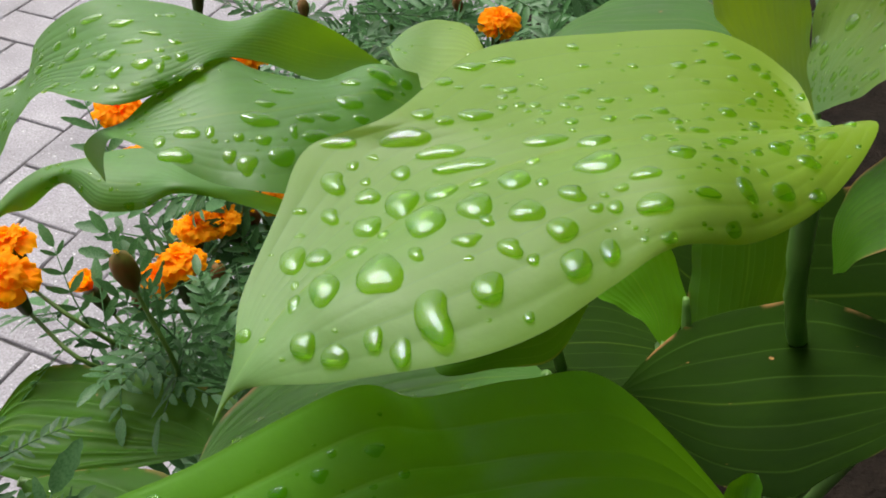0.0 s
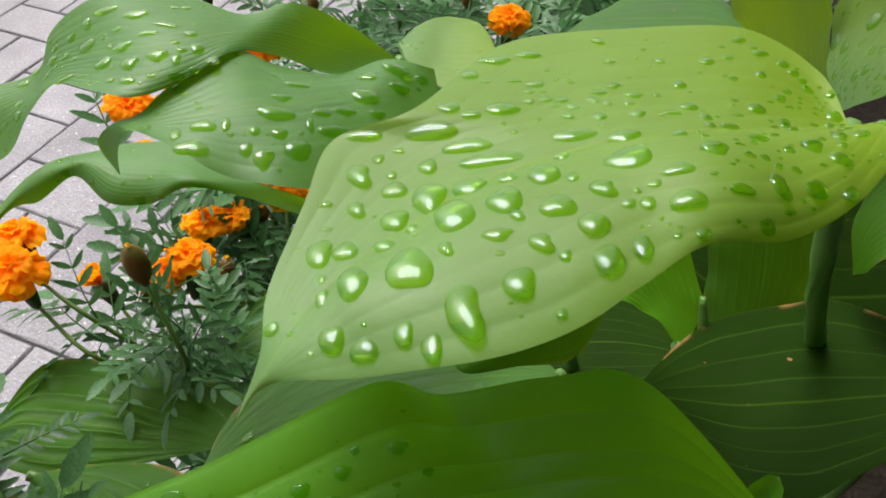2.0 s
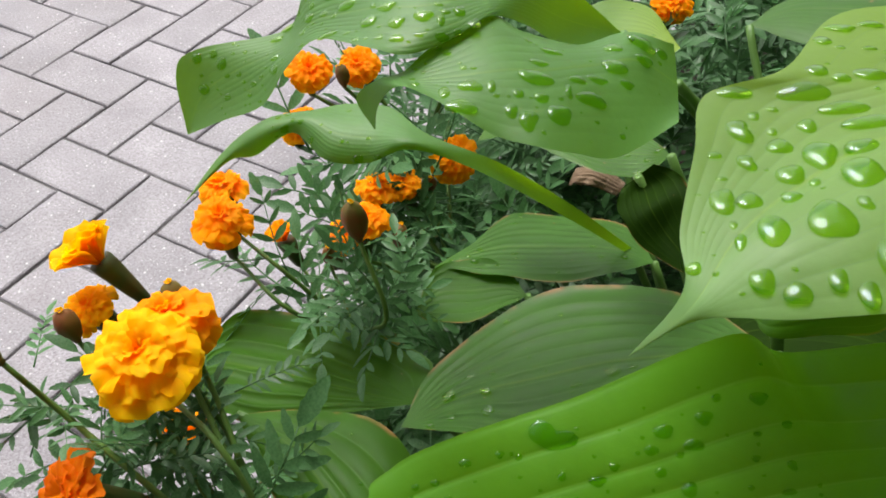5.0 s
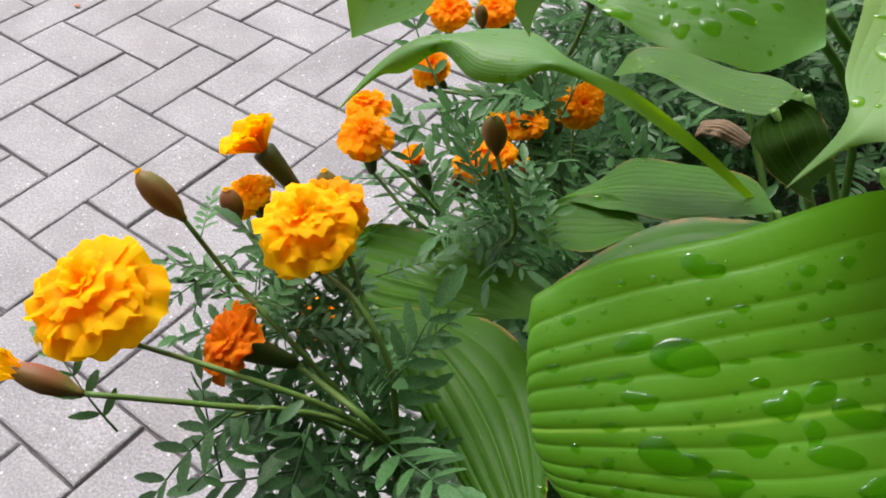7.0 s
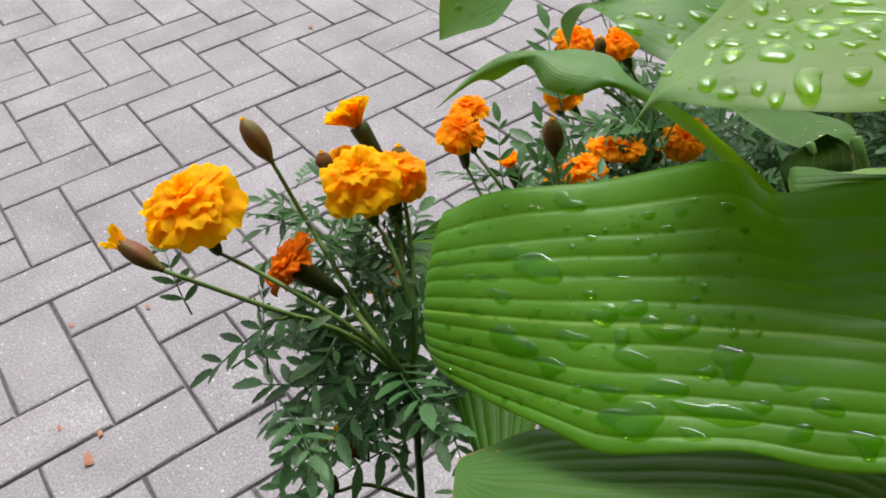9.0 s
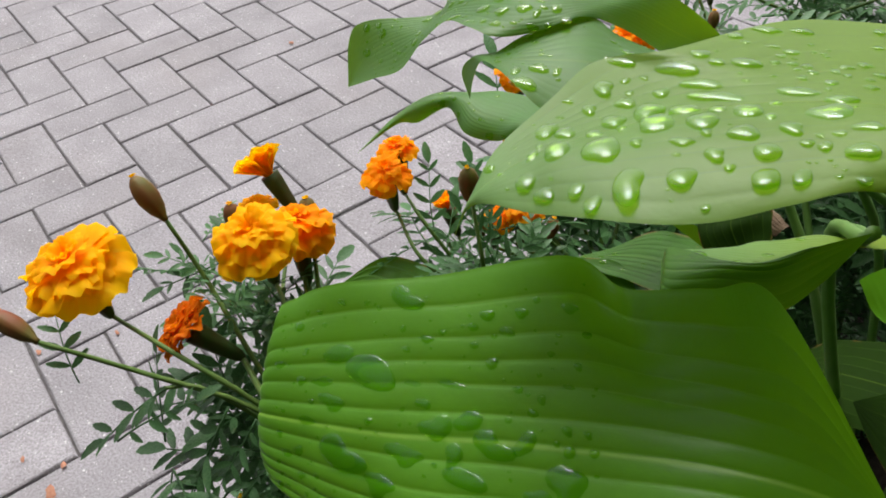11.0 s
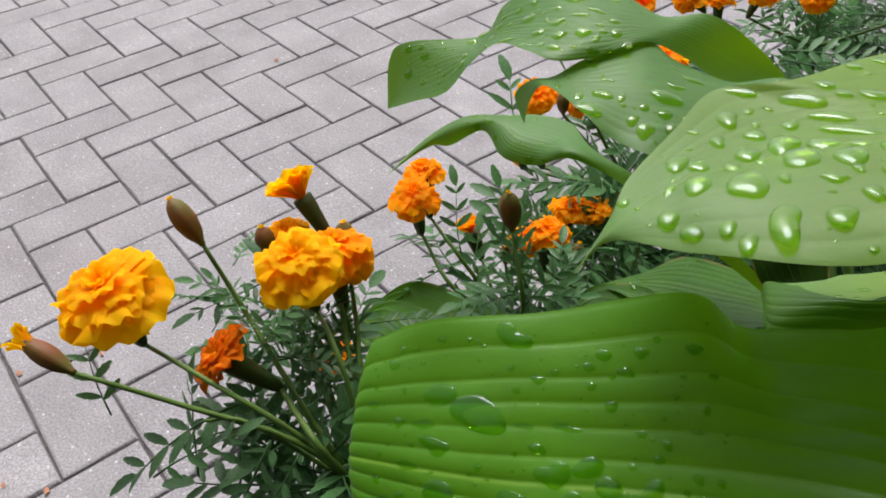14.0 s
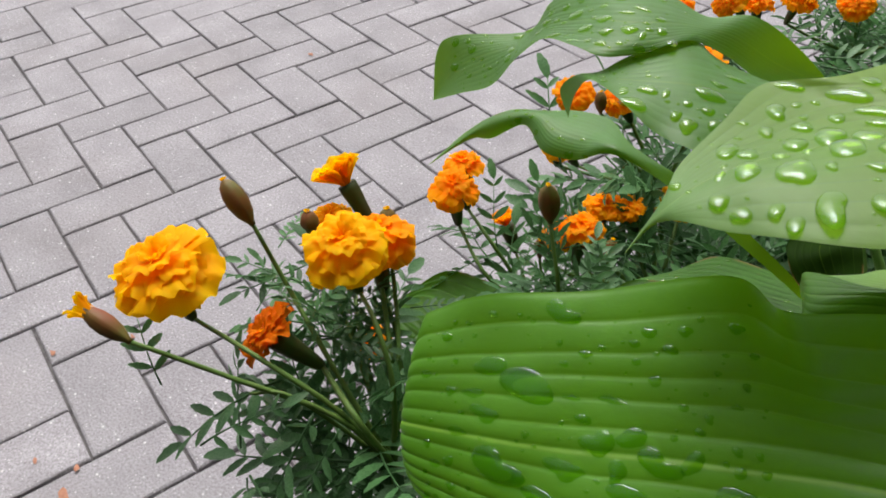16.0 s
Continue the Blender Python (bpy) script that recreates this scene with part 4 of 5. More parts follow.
HERO_BEADS_a = [(0.181, -0.63, 2.2, 2.4), (0.206, -0.82, 2.1, 2.2), (0.244, -0.8, 1.6, 2.3), (0.262, -0.9, 1.9, 2.5), (0.3, -0.78, 3.5, 4.6), (0.356, -0.75, 2.8, 3.0), (0.45, -0.83, 3.0, 2.7), (0.494, -0.85, 2.0, 2.3), (0.388, -0.93, 1.1, 1.0), (0.238, 0.47, 2.3, 3.1), (0.25, 0.2, 2.2, 2.2), (0.225, -0.27, 2.7, 3.2), (0.275, -0.43, 3.7, 4.2), (0.312, -0.42, 1.5, 1.3), (0.194, -0.12, 1.3, 1.8), (0.212, 0.15, 0.8, 1.0), (0.3, 0.5, 2.0, 1.7), (0.306, 0.12, 2.7, 2.5), (0.344, 0.7, 2.8, 2.6), (0.338, 0.38, 2.3, 2.1)]
HERO_BEADS_b = [(0.344, 0.1, 3.3, 3.7), (0.338, -0.23, 4.1, 3.3), (0.356, -0.48, 2.7, 1.3), (0.381, -0.3, 3.6, 2.9), (0.388, -0.62, 2.4, 1.7), (0.444, -0.65, 2.7, 2.4), (0.419, -0.47, 3.0, 2.6), (0.381, -0.42, 1.5, 1.1), (0.431, -0.22, 3.4, 2.4), (0.375, -0.02, 3.3, 2.4), (0.406, -0.1, 1.8, 1.5), (0.306, -0.08, 1.2, 1.0), (0.275, -0.08, 2.0, 1.5), (0.35, -0.58, 0.9, 0.7), (0.406, -0.72, 1.1, 1.2), (0.381, 0.37, 2.1, 1.7), (0.444, 0.67, 4.9, 2.3), (0.431, 0.38, 4.6, 1.9), (0.375, 0.68, 1.3, 1.3), (0.394, 0.63, 1.4, 0.7)]
HERO_BEADS_c = [(0.412, 0.9, 3.7, 1.5), (0.425, 0.15, 6.2, 2.0), (0.512, 0.15, 4.6, 1.7), (0.519, 0.65, 3.6, 2.0), (0.5, 0.73, 1.8, 1.4), (0.506, 0.87, 2.6, 1.6), (0.55, 0.95, 2.2, 1.7), (0.575, 0.93, 3.6, 1.6), (0.6, 0.88, 2.7, 1.6), (0.519, -0.3, 4.9, 2.7), (0.55, 0.02, 3.4, 1.9), (0.469, -0.48, 2.7, 1.7), (0.562, -0.68, 2.9, 2.3), (0.512, -0.65, 1.6, 1.3), (0.488, -0.62, 1.4, 1.1), (0.562, -0.45, 2.7, 1.6), (0.619, -0.65, 2.4, 1.3), (0.669, -0.62, 2.3, 2.3), (0.731, -0.7, 2.9, 2.0), (0.612, -0.3, 2.8, 2.0)]
HERO_BEADS_d = [(0.756, -0.33, 2.5, 1.9), (0.788, -0.57, 2.5, 1.6), (0.581, -0.92, 1.7, 1.1), (0.45, -0.32, 1.3, 1.1), (0.606, -0.05, 1.7, 1.3), (0.688, -0.17, 2.4, 1.2), (0.856, -0.52, 2.0, 1.2)]
LOWER_BEADS_a = [(0.269, 0.55, 4.8, 1.8), (0.319, 0.42, 7.1, 3.5), (0.231, 0.35, 3.2, 1.8), (0.244, 0.2, 4.0, 1.7), (0.2, 0.02, 3.2, 1.9), (0.388, 0.35, 3.1, 1.2), (0.45, 0.35, 4.6, 1.5), (0.412, 0.07, 3.8, 2.6), (0.462, 0.12, 3.8, 1.8), (0.35, -0.13, 5.0, 2.3), (0.25, -0.22, 6.2, 3.4), (0.3, -0.38, 4.6, 2.0), (0.444, -0.25, 5.3, 2.1), (0.488, -0.03, 4.6, 2.6), (0.531, 0.0, 2.7, 2.3), (0.4, -0.5, 5.3, 1.8), (0.444, -0.73, 7.4, 4.2), (0.488, -0.47, 6.0, 1.8), (0.562, -0.65, 9.6, 2.5), (0.544, -0.32, 3.0, 1.6)]
LOWER_BEADS_b = [(0.581, -0.22, 4.5, 3.8), (0.431, -0.1, 2.3, 2.3), (0.431, 0.87, 4.0, 2.4), (0.644, -0.35, 4.5, 2.2), (0.681, -0.5, 3.7, 1.9), (0.725, -0.75, 3.7, 2.5), (0.612, -0.55, 3.0, 1.5), (0.656, -0.73, 3.0, 1.8), (0.531, -0.85, 4.4, 1.5)]
CURLED_BEADS_a = [(0.462, -0.3, 3.8, 2.5), (0.519, -0.28, 1.7, 2.3), (0.588, -0.37, 2.1, 1.5), (0.644, -0.42, 2.7, 2.1), (0.631, -0.13, 6.2, 2.9), (0.575, -0.63, 2.1, 2.6), (0.619, -0.73, 3.3, 3.3), (0.694, -0.65, 4.3, 3.6), (0.438, -0.83, 4.9, 3.0), (0.394, -0.58, 1.9, 2.7), (0.706, -0.37, 1.7, 2.5), (0.769, -0.52, 5.4, 2.9), (0.725, -0.23, 3.0, 1.8), (0.775, -0.27, 4.0, 1.6), (0.819, -0.1, 5.5, 2.9), (0.894, 0.37, 6.5, 2.8), (0.819, 0.3, 3.2, 2.5), (0.9, 0.02, 4.2, 2.3), (0.681, 0.33, 4.1, 1.4), (0.644, 0.12, 3.6, 1.6)]
CURLED_BEADS_b = [(0.956, 0.47, 2.8, 2.2), (0.862, -0.35, 3.0, 1.6)]
DROOPING_BEADS_a = [(0.538, 0.57, 4.4, 2.0), (0.444, 0.63, 2.3, 2.0), (0.5, -0.32, 3.1, 2.3), (0.556, -0.2, 3.5, 2.3), (0.425, 0.18, 3.8, 2.2), (0.488, 0.0, 3.6, 1.9), (0.45, -0.32, 3.2, 2.3), (0.506, -0.65, 2.4, 1.8), (0.469, -0.68, 1.8, 1.2), (0.619, -0.8, 2.6, 1.6), (0.644, -0.3, 2.5, 2.1), (0.6, -0.38, 1.6, 2.2), (0.388, -0.8, 3.7, 1.8), (0.7, -1.0, 2.0, 2.2), (0.356, 0.18, 2.3, 1.6), (0.625, 0.08, 2.5, 1.3), (0.544, 0.22, 3.2, 1.3), (0.281, 0.95, 3.6, 1.9), (0.494, 0.73, 4.5, 1.6), (0.406, 0.5, 2.1, 1.6)]
DROOPING_BEADS_b = [(0.581, 0.33, 4.3, 1.1), (0.262, 0.68, 2.9, 1.7)]

blade_hero, hero = hosta_leaf(HERO, hosta_light, "broad light green hosta leaf covered in rain drops", [(1.07, 0.42, 0.20), (1.035, 0.345, 0.52), (1.006, 0.272, 0.668), (0.9985, 0.260, 0.716), HERO[1][-1]], 0.0028, veins=14, rib=0.00017, wave=0.0006, nu=80, nv=140, swell=(0.004, -0.001))
blade_low, low_leaf = hosta_leaf(LOWER, hosta_mid, "large deep green ribbed hosta leaf with rain drops", [(1.08, 0.2, 0.2), (1.05, 0.18, 0.55), LOWER[1][-1]], 0.003, veins=12, rib=0.0006, wave=0.0008, nu=90, nv=168, bare=0.1)
blade_a, leaf_a = hosta_leaf(LEAVES["A"], hosta_drape, "long drooping green hosta leaf with rain drops over the paving", [(0.90, 0.46, 0.2), (0.88, 0.44, 0.52), LEAVES["A"][1][-1]], veins=14, rib=0.00013, wave=0.0008, nv=112, seed=2)
blade_b, leaf_b = hosta_leaf(LEAVES["B"], hosta_drape, "green hosta leaf with a curled tip and rain drops", [(0.93, 0.46, 0.2), (0.92, 0.43, 0.52), LEAVES["B"][1][-1]], veins=14, rib=0.00013, wave=0.0006, nv=112, seed=4)
blade_c, leaf_c = hosta_leaf(LEAVES["C"], hosta_drape, "narrow arching green hosta leaf with a twisted tip", [(0.90, 0.44, 0.22), (0.87, 0.41, 0.42), LEAVES["C"][1][-1]], veins=14, rib=0.00013, wave=0.0004, seed=5)
for key, mat, label, flip in (
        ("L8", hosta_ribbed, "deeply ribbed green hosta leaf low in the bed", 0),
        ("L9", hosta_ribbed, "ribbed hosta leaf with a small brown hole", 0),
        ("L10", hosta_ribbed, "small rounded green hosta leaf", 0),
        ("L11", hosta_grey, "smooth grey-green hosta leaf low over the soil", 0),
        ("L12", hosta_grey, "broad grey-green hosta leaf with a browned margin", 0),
        ("L13", hosta_shade_toned, "dark shaded hosta leaf with a gnawed margin", 0),
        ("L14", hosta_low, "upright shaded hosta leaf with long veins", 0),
        ("L14b", hosta_mid, "folded green hosta leaf pointing down", 0),
        ("L15", hosta_shade_toned, "dark hosta leaf deep in the shade", 0),
        # a faint leaf widened into a near-black fill for the shaded gap
        ("L18", hosta_shade_toned, "dark hosta leaf at the back of the shade", 0),
        ("sprout", hosta_mid, "small curled young hosta leaf near the soil", -1),
        ("roll", hosta_low, "pale outside of a young rolled hosta leaf", -1),
        ("roll2", hosta_light, "bright inside of a young opening hosta leaf", -1),
        ("L17", hosta_grey, "grey-green hosta leaf tip near the marigolds", -1),
        ("up1", hosta_light, "upright yellow-green young hosta leaf", 0),
        ("up2", hosta_light, "upright hosta leaf wet with rain drops", 0),
        ("up3", hosta_grey, "bluish green hosta leaf at the back", 0),
        ("ld", hosta_light, "pale green hosta leaf at the back of the clump", 0),
        ("D7", hosta_low, "bright green hosta leaf between the stalks", -1),
        ("right", hosta_low, "green hosta leaf at the heart of the clump", -1),
        # the over leaves stand out of view and only shade the clump
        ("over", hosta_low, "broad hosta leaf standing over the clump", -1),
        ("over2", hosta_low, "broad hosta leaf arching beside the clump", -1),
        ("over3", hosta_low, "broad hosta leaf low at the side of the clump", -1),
        ("R7", hosta_shade_toned, "curled hosta leaf in the shade of the clump", -1)):
    rails = LEAVES[key]
    end = Vector(rails[1][flip])
    foot = end.lerp(Vector((1.02, 0.36, 0.28)), 0.75)
    foot.z = soil_height(foot.x, foot.y) - 0.01
    mid = end.lerp(foot, 0.3)
    mid.z = end.z - 0.07
    if key.startswith("roll"):
        mid = Vector((0.925, 0.30, 0.61))
    b, o = hosta_leaf(rails, mat, label, [foot, mid, end], veins=6 if key == "roll" else {hosta_low: 11, hosta_ribbed: 7, hosta_grey: 11, hosta_shade_toned: 8, hosta_mid: 12}.get(mat, 14), rib={"L8": 0.0026, "L13": 0.001, "L9": 0.0012, "roll": 0.0006, "L12": 0.0014, "L11": 0.0006, "L10": 0.0006, "L17": 0.0005}.get(key, 0.0003), wave=0.0008, seed=len(key) + rails[0][0][0] * 30, nu=36, nv=72)
    if key in ("up2", "L11", "D7", "L9", "L10", "L12", "roll2", "ld"):
        scatter_drops(b, o, {"up2": 60, "L12": 26, "L9": 26, "L11": 16, "D7": 26, "up1": 16}.get(key, 9), 0.0007, 0.0036 if key in ("up2", "L12", "D7") else 0.0026, len(label))

# rain drops
kept = beads(blade_hero, hero, HERO_BEADS_a + HERO_BEADS_b + HERO_BEADS_c + HERO_BEADS_d)
scatter_drops(blade_hero, hero, 60, 0.0004, 0.0016, 11, 0.14, 0.95, kept)
scatter_drops(blade_hero, hero, 120, 0.0006, 0.0024, 16, 0.45, 0.95, kept)
kept = beads(blade_low, low_leaf, LOWER_BEADS_a + LOWER_BEADS_b, 1.25, PUDDLES)
scatter_drops(blade_low, low_leaf, 130, 0.0004, 0.002, 12, 0.15, 0.62, kept)
kept = beads(blade_a, leaf_a, DROOPING_BEADS_a + DROOPING_BEADS_b)
scatter_drops(blade_a, leaf_a, 75, 0.0005, 0.0024, 13, 0.1, 0.68, kept)
kept = beads(blade_b, leaf_b, CURLED_BEADS_a + CURLED_BEADS_b)
scatter_drops(blade_b, leaf_b, 40, 0.0004, 0.0016, 14, 0.3, 0.95, kept)
scatter_drops(blade_c, leaf_c, 18, 0.0008, 0.0026, 15, 0.25, 0.6)


# ---- marigolds ----
def petal_mesh(seed, mat, wide=0.85, curl=0.25, name="petal"):
    """A fan-shaped ruffled petal, one unit long, from its claw at the origin along x."""
    rnd = random.Random(seed)
    bm = bmesh.new()
    uvl = bm.loops.layers.uv.new("UVMap")
    nu, nv = 7, 12
    ph, ph2 = rnd.uniform(0, 6.28), rnd.uniform(0, 6.28)
    g = []
    for i in range(nu + 1):
        u = i / nu
        row = []
        for j in range(nv + 1):
            v = -1 + 2 * j / nv
            w = wide * (0.16 + 0.84 * math.sin(min(1, u * 1.12) * math.pi / 2) ** 1.4) * 0.5
            x = u - 0.20 * u * u * v * v - 0.05 * u ** 3 * math.exp(-24 * v * v) + 0.025 * u * math.sin(6 * v + ph)
            z = curl * u - 0.22 * u ** 4 + 0.07 * u * u * math.sin(3.2 * v + ph2) + 0.10 * u ** 4 * math.sin(7.5 * v + ph) + 0.04 * v * v * u
            row.append(bm.verts.new((x, v * w, z)))
        g.append(row)
    for i in range(nu):
        for j in range(nv):
            f = bm.faces.new((g[i][j], g[i + 1][j], g[i + 1][j + 1], g[i][j + 1]))
            for loop, (a, b) in zip(f.loops, ((i, j), (i + 1, j), (i + 1, j + 1), (i, j + 1))):
                loop[uvl].uv = (a / nu, b / nv)
    me = bpy.data.meshes.new(name)
    bm.to_mesh(me)
    bm.free()
    me.materials.append(mat)
    for f in me.polygons:
        f.use_smooth = True
    return me


PETALS = {m.name: [petal_mesh(s, m, 0.98 + 0.12 * (s % 3), 0.10 + 0.04 * (s % 4)) for s in range(7)] for m in (petal_gold, petal_orange, petal_rust)}


def lathe(bm, axis_pose, profile, sides=12, ribs=0.0):
    rings = []
    for r, z in profile:
        rings.append([bm.verts.new(axis_pose @ Vector((r * (1 + ribs * math.cos(6 * 2 * math.pi * k / sides)) * math.cos(2 * math.pi * k / sides), r * (1 + ribs * math.cos(6 * 2 * math.pi * k / sides)) * math.sin(2 * math.pi * k / sides), z))) for k in range(sides)])
    for A, B in zip(rings, rings[1:]):
        for k in range(sides):
            bm.faces.new((A[k], A[(k + 1) % sides], B[(k + 1) % sides], B[k]))
    bm.faces.new(rings[0][::-1])
    bm.faces.new(rings[-1])


def facing(p, d):
    d = Vector(d).normalized()
    return Matrix.Translation(p) @ d.to_track_quat("Z", "Y").to_matrix().to_4x4()


def bloom(plant, p, d, size, mat, seed, fullness=1.0, calyx=0.024, droop=0.0, cup=False):
    """A flower head at p that looks along d: a slim calyx and rings of ruffled petals."""
    rnd = random.Random(seed)
    at = facing(p, d)
    bm = bmesh.new()
    k = calyx / 0.024
    lathe(bm, at, [(0.0016, -0.030 * k), (0.0028, -0.027 * k), (0.0038, -0.020 * k), (0.0046, -0.012 * k), (0.0052, -0.006 * k), (0.0052, -0.002)], 18, 0.05)
    head = part("flower_head", bm, calyx_mat, plant, "slim brownish green calyx of an orange bloom")
    half = size / 2
    lift = 0.68 * half / 0.023
    rings = [(7, 1.0, -14 - droop, 0.000), (7, 0.94, -5 - droop, 0.0035), (6, 0.82, 4, 0.0065), (6, 0.66, 13, 0.009), (5, 0.50, 24, 0.011), (6, 0.36, 44, 0.012), (6, 0.24, 66, 0.0125)]
    if cup:
        rings = [(7, 0.95, 58, -0.004), (6, 0.8, 70, -0.003), (5, 0.6, 80, -0.002)]
    for n, s, tilt, z in rings:
        if rnd.random() > fullness and s < 0.9:
            continue
        a0 = rnd.uniform(0, 360)
        for i in range(n):
            m = pose(0, 0, z * lift, 0, 0, a0 + 360 * i / n + rnd.gauss(0, 7)) @ pose(0.0012, 0, 0, rnd.gauss(0, 12), -tilt + rnd.gauss(0, 9), 0)
            q = half * s * rnd.uniform(0.88, 1.1)
            spot("petal", rnd.choice(PETALS[mat.name]), at @ m @ Matrix.Diagonal((q, q * rnd.uniform(0.85, 1.1) * (1.0 if s > 0.6 else 1.3), q, 1)), head)
    return at @ Vector((0, 0, -0.029 * k))


def bud(plant, p, d, length=0.024, radius=0.0055, seed=0, showing=0):
    """A closed bud that ends at p; showing: how many petal tips stick out."""
    rnd = random.Random(seed)
    at = facing(p, d)
    bm = bmesh.new()
    prof = [(0.0014, -1.0), (0.32 * radius, -0.93), (0.75 * radius, -0.75), (radius, -0.5), (0.95 * radius, -0.3), (0.7 * radius, -0.12), (0.35 * radius, -0.03), (0.12 * radius, 0)]
    lathe(bm, at, [(r, z * length) for r, z in prof], 18, 0.06)
    head = part("bud", bm, bud_mat, plant, "closed reddish green bud")
    for i in range(4 if not showing else showing):
        q = 0.0028 if not showing else radius * rnd.uniform(1.2, 2.0)
        m = pose(0, 0, -0.0015 if not showing else -0.003, 0, 0, 360 * i / max(4, showing) + rnd.gauss(0, 15)) @ pose(0.0002 + (0.003 if showing else 0), 0, 0, 0, -rnd.uniform(55, 85), 0)
        spot("petal", PETALS["petal_gold"][i % 5], at @ m @ Matrix.Diagonal((q, q * (0.8 if not showing else 0.5), q, 1)), head)
    return at @ Vector((0, 0, -length))


def stem(plant, points, r0=0.0015, r1=0.0010):
    bm = bmesh.new()
    tube(bm, points, r0, r1, 7, 12)
    part("stem", bm, stem_mat, plant)


def frond_mesh(seed):
    """A pinnate marigold leaf, one unit long: a thin rib and pairs of toothed leaflets."""
    rnd = random.Random(seed)
    bm = bmesh.new()
    bend = rnd.uniform(-0.25, 0.1)
    def spine(t):
        return Vector((t, 0.04 * math.sin(3 * t + seed), bend * t * t))
    tube(bm, [spine(i / 4) for i in range(5)], 0.014, 0.006, 4, 6)
    def leaflet(root, d, up, length, width):
        """A narrow folded blade with saw teeth along both margins."""
        d = d.normalized()
        s = d.cross(up).normalized()
        up = s.cross(d)
        last = 8
        rows = []
        for i in range(last + 1):
            t = i / last
            w = width * (math.sin(math.pi * (0.06 + t * 0.94)) ** 0.75) * (1.07 if i % 2 else 0.93)
            c = root + d * length * t - up * 0.16 * length * t * t
            if i in (0, last):
                rows.append([bm.verts.new(c)])
            else:
                lean = d * (width * 0.15 if i % 2 else 0)
                rows.append([bm.verts.new(c - s * w + up * w * 0.25 + lean), bm.verts.new(c), bm.verts.new(c + s * w + up * w * 0.25 + lean)])
        bm.faces.new((rows[0][0], rows[1][0], rows[1][1]))
        bm.faces.new((rows[0][0], rows[1][1], rows[1][2]))
        for a, b in zip(rows[1:-2], rows[2:-1]):
            bm.faces.new((a[0], b[0], b[1], a[1]))
            bm.faces.new((a[1], b[1], b[2], a[2]))
        bm.faces.new((rows[-2][0], rows[-1][0], rows[-2][1]))
        bm.faces.new((rows[-2][1], rows[-1][0], rows[-2][2]))
    pairs = rnd.choice((4, 4, 5, 6))
    for i in range(pairs):
        t = 0.20 + 0.70 * i / (pairs - 1)
        size = 0.31 * math.sin(math.pi * (0.25 + 0.55 * t)) * rnd.uniform(0.85, 1.2)
        for side in (-1, 1):
            leaflet(spine(t + rnd.uniform(-0.02, 0.02)), Vector((0.55 + 0.4 * t, side, rnd.uniform(-0.15, 0.35))), Vector((rnd.uniform(-0.3, 0.3), 0, 1)), size, size * rnd.uniform(0.12, 0.165))
    leaflet(spine(1), Vector((1, rnd.uniform(-0.2, 0.2), bend)), Vector((0, 0, 1)), 0.34, 0.062)
    me = bpy.data.meshes.new("leaf")
    bm.to_mesh(me)
    bm.free()
    me.materials.append(frond_mat)
    for f in me.polygons:
        f.use_smooth = True
    return me


FRONDS = [frond_mesh(s) for s in range(12)]


def fronds(plant, along, count, spread, seed, small=0.035, large=0.065):
    """Leaves that stand out on all sides along a line of points."""
    rnd = random.Random(seed)
    pts = [Vector(p) for p in along]
    for i in range(count):
        p = spline(pts, rnd.random()) + Vector((rnd.gauss(0, spread), rnd.gauss(0, spread), rnd.gauss(0, spread * 0.6)))
        s = rnd.uniform(small, large)
        m = pose(*p, rnd.gauss(0, 25), rnd.gauss(-12, 28), rnd.uniform(0, 360))
        spot("leaf", rnd.choice(FRONDS), m @ Matrix.Diagonal((s, s, s, 1)), plant)


def marigold_plant(foot, label):
    x, y = foot
    plant = new("marigold_plant")
    plant.location = (x, y, soil_height(x, y))
    return tagged(plant, label, "flower", "marigolds along the bed")


# the clump at the front of the bed
m1 = marigold_plant((0.775, 0.135), "marigold with gold double blooms, red buds and feathery leaves")
J = Vector((0.798, 0.130, 0.530))
foot = Vector((0.775, 0.135, soil_height(0.775, 0.135) - 0.02))
stem(m1, [foot, (0.772, 0.132, 0.30), J], 0.0034, 0.002)
n = bloom(m1, (0.7150, 0.0765, 0.620), (-0.05, -0.16, 1.0), 0.0455, petal_gold, 1)
stem(m1, [J, (0.785, 0.115, 0.566), (0.755, 0.094, 0.590), n])
n = bloom(m1, (0.7505, 0.1447, 0.621), (0.05, -0.15, 1.0), 0.0365, petal_gold, 2)
stem(m1, [J, (0.792, 0.138, 0.572), (0.776, 0.142, 0.596), n])
n = bloom(m1, (0.7455, 0.1055, 0.588), (-0.35, -0.55, 0.75), 0.030, petal_rust, 3, 0.7, 0.024, -25)
stem(m1, [J, (0.795, 0.118, 0.568), n], 0.0016, 0.0013)
n = bud(m1, (0.7242, 0.0407, 0.6264), (-0.022, -0.013, 0.014), 0.023, 0.0046, 4, 9)
stem(m1, [J, (0.785, 0.112, 0.566), (0.760, 0.082, 0.588), n])
n = bud(m1, (0.6984, 0.1155, 0.6419), (-0.012, -0.004, 0.018), 0.024, 0.0055, 5)
stem(m1, [J, (0.770, 0.125, 0.562), (0.725, 0.125, 0.590), n])
n = bloom(m1, (0.683, 0.181, 0.604), (-0.45, -0.2, 0.85), 0.038, petal_gold, 6, 1.0, 0.024, 0, True)
stem(m1, [J, (0.76, 0.155, 0.56), (0.722, 0.174, 0.579), n])
n = bud(m1, (0.686, 0.156, 0.598), (-0.2, 0, 1), 0.017, 0.005, 7)
stem(m1, [J, (0.74, 0.145, 0.56), n])
n = bud(m1, (0.720, 0.184, 0.606), (-0.1, 0.1, 1), 0.018, 0.005, 8)
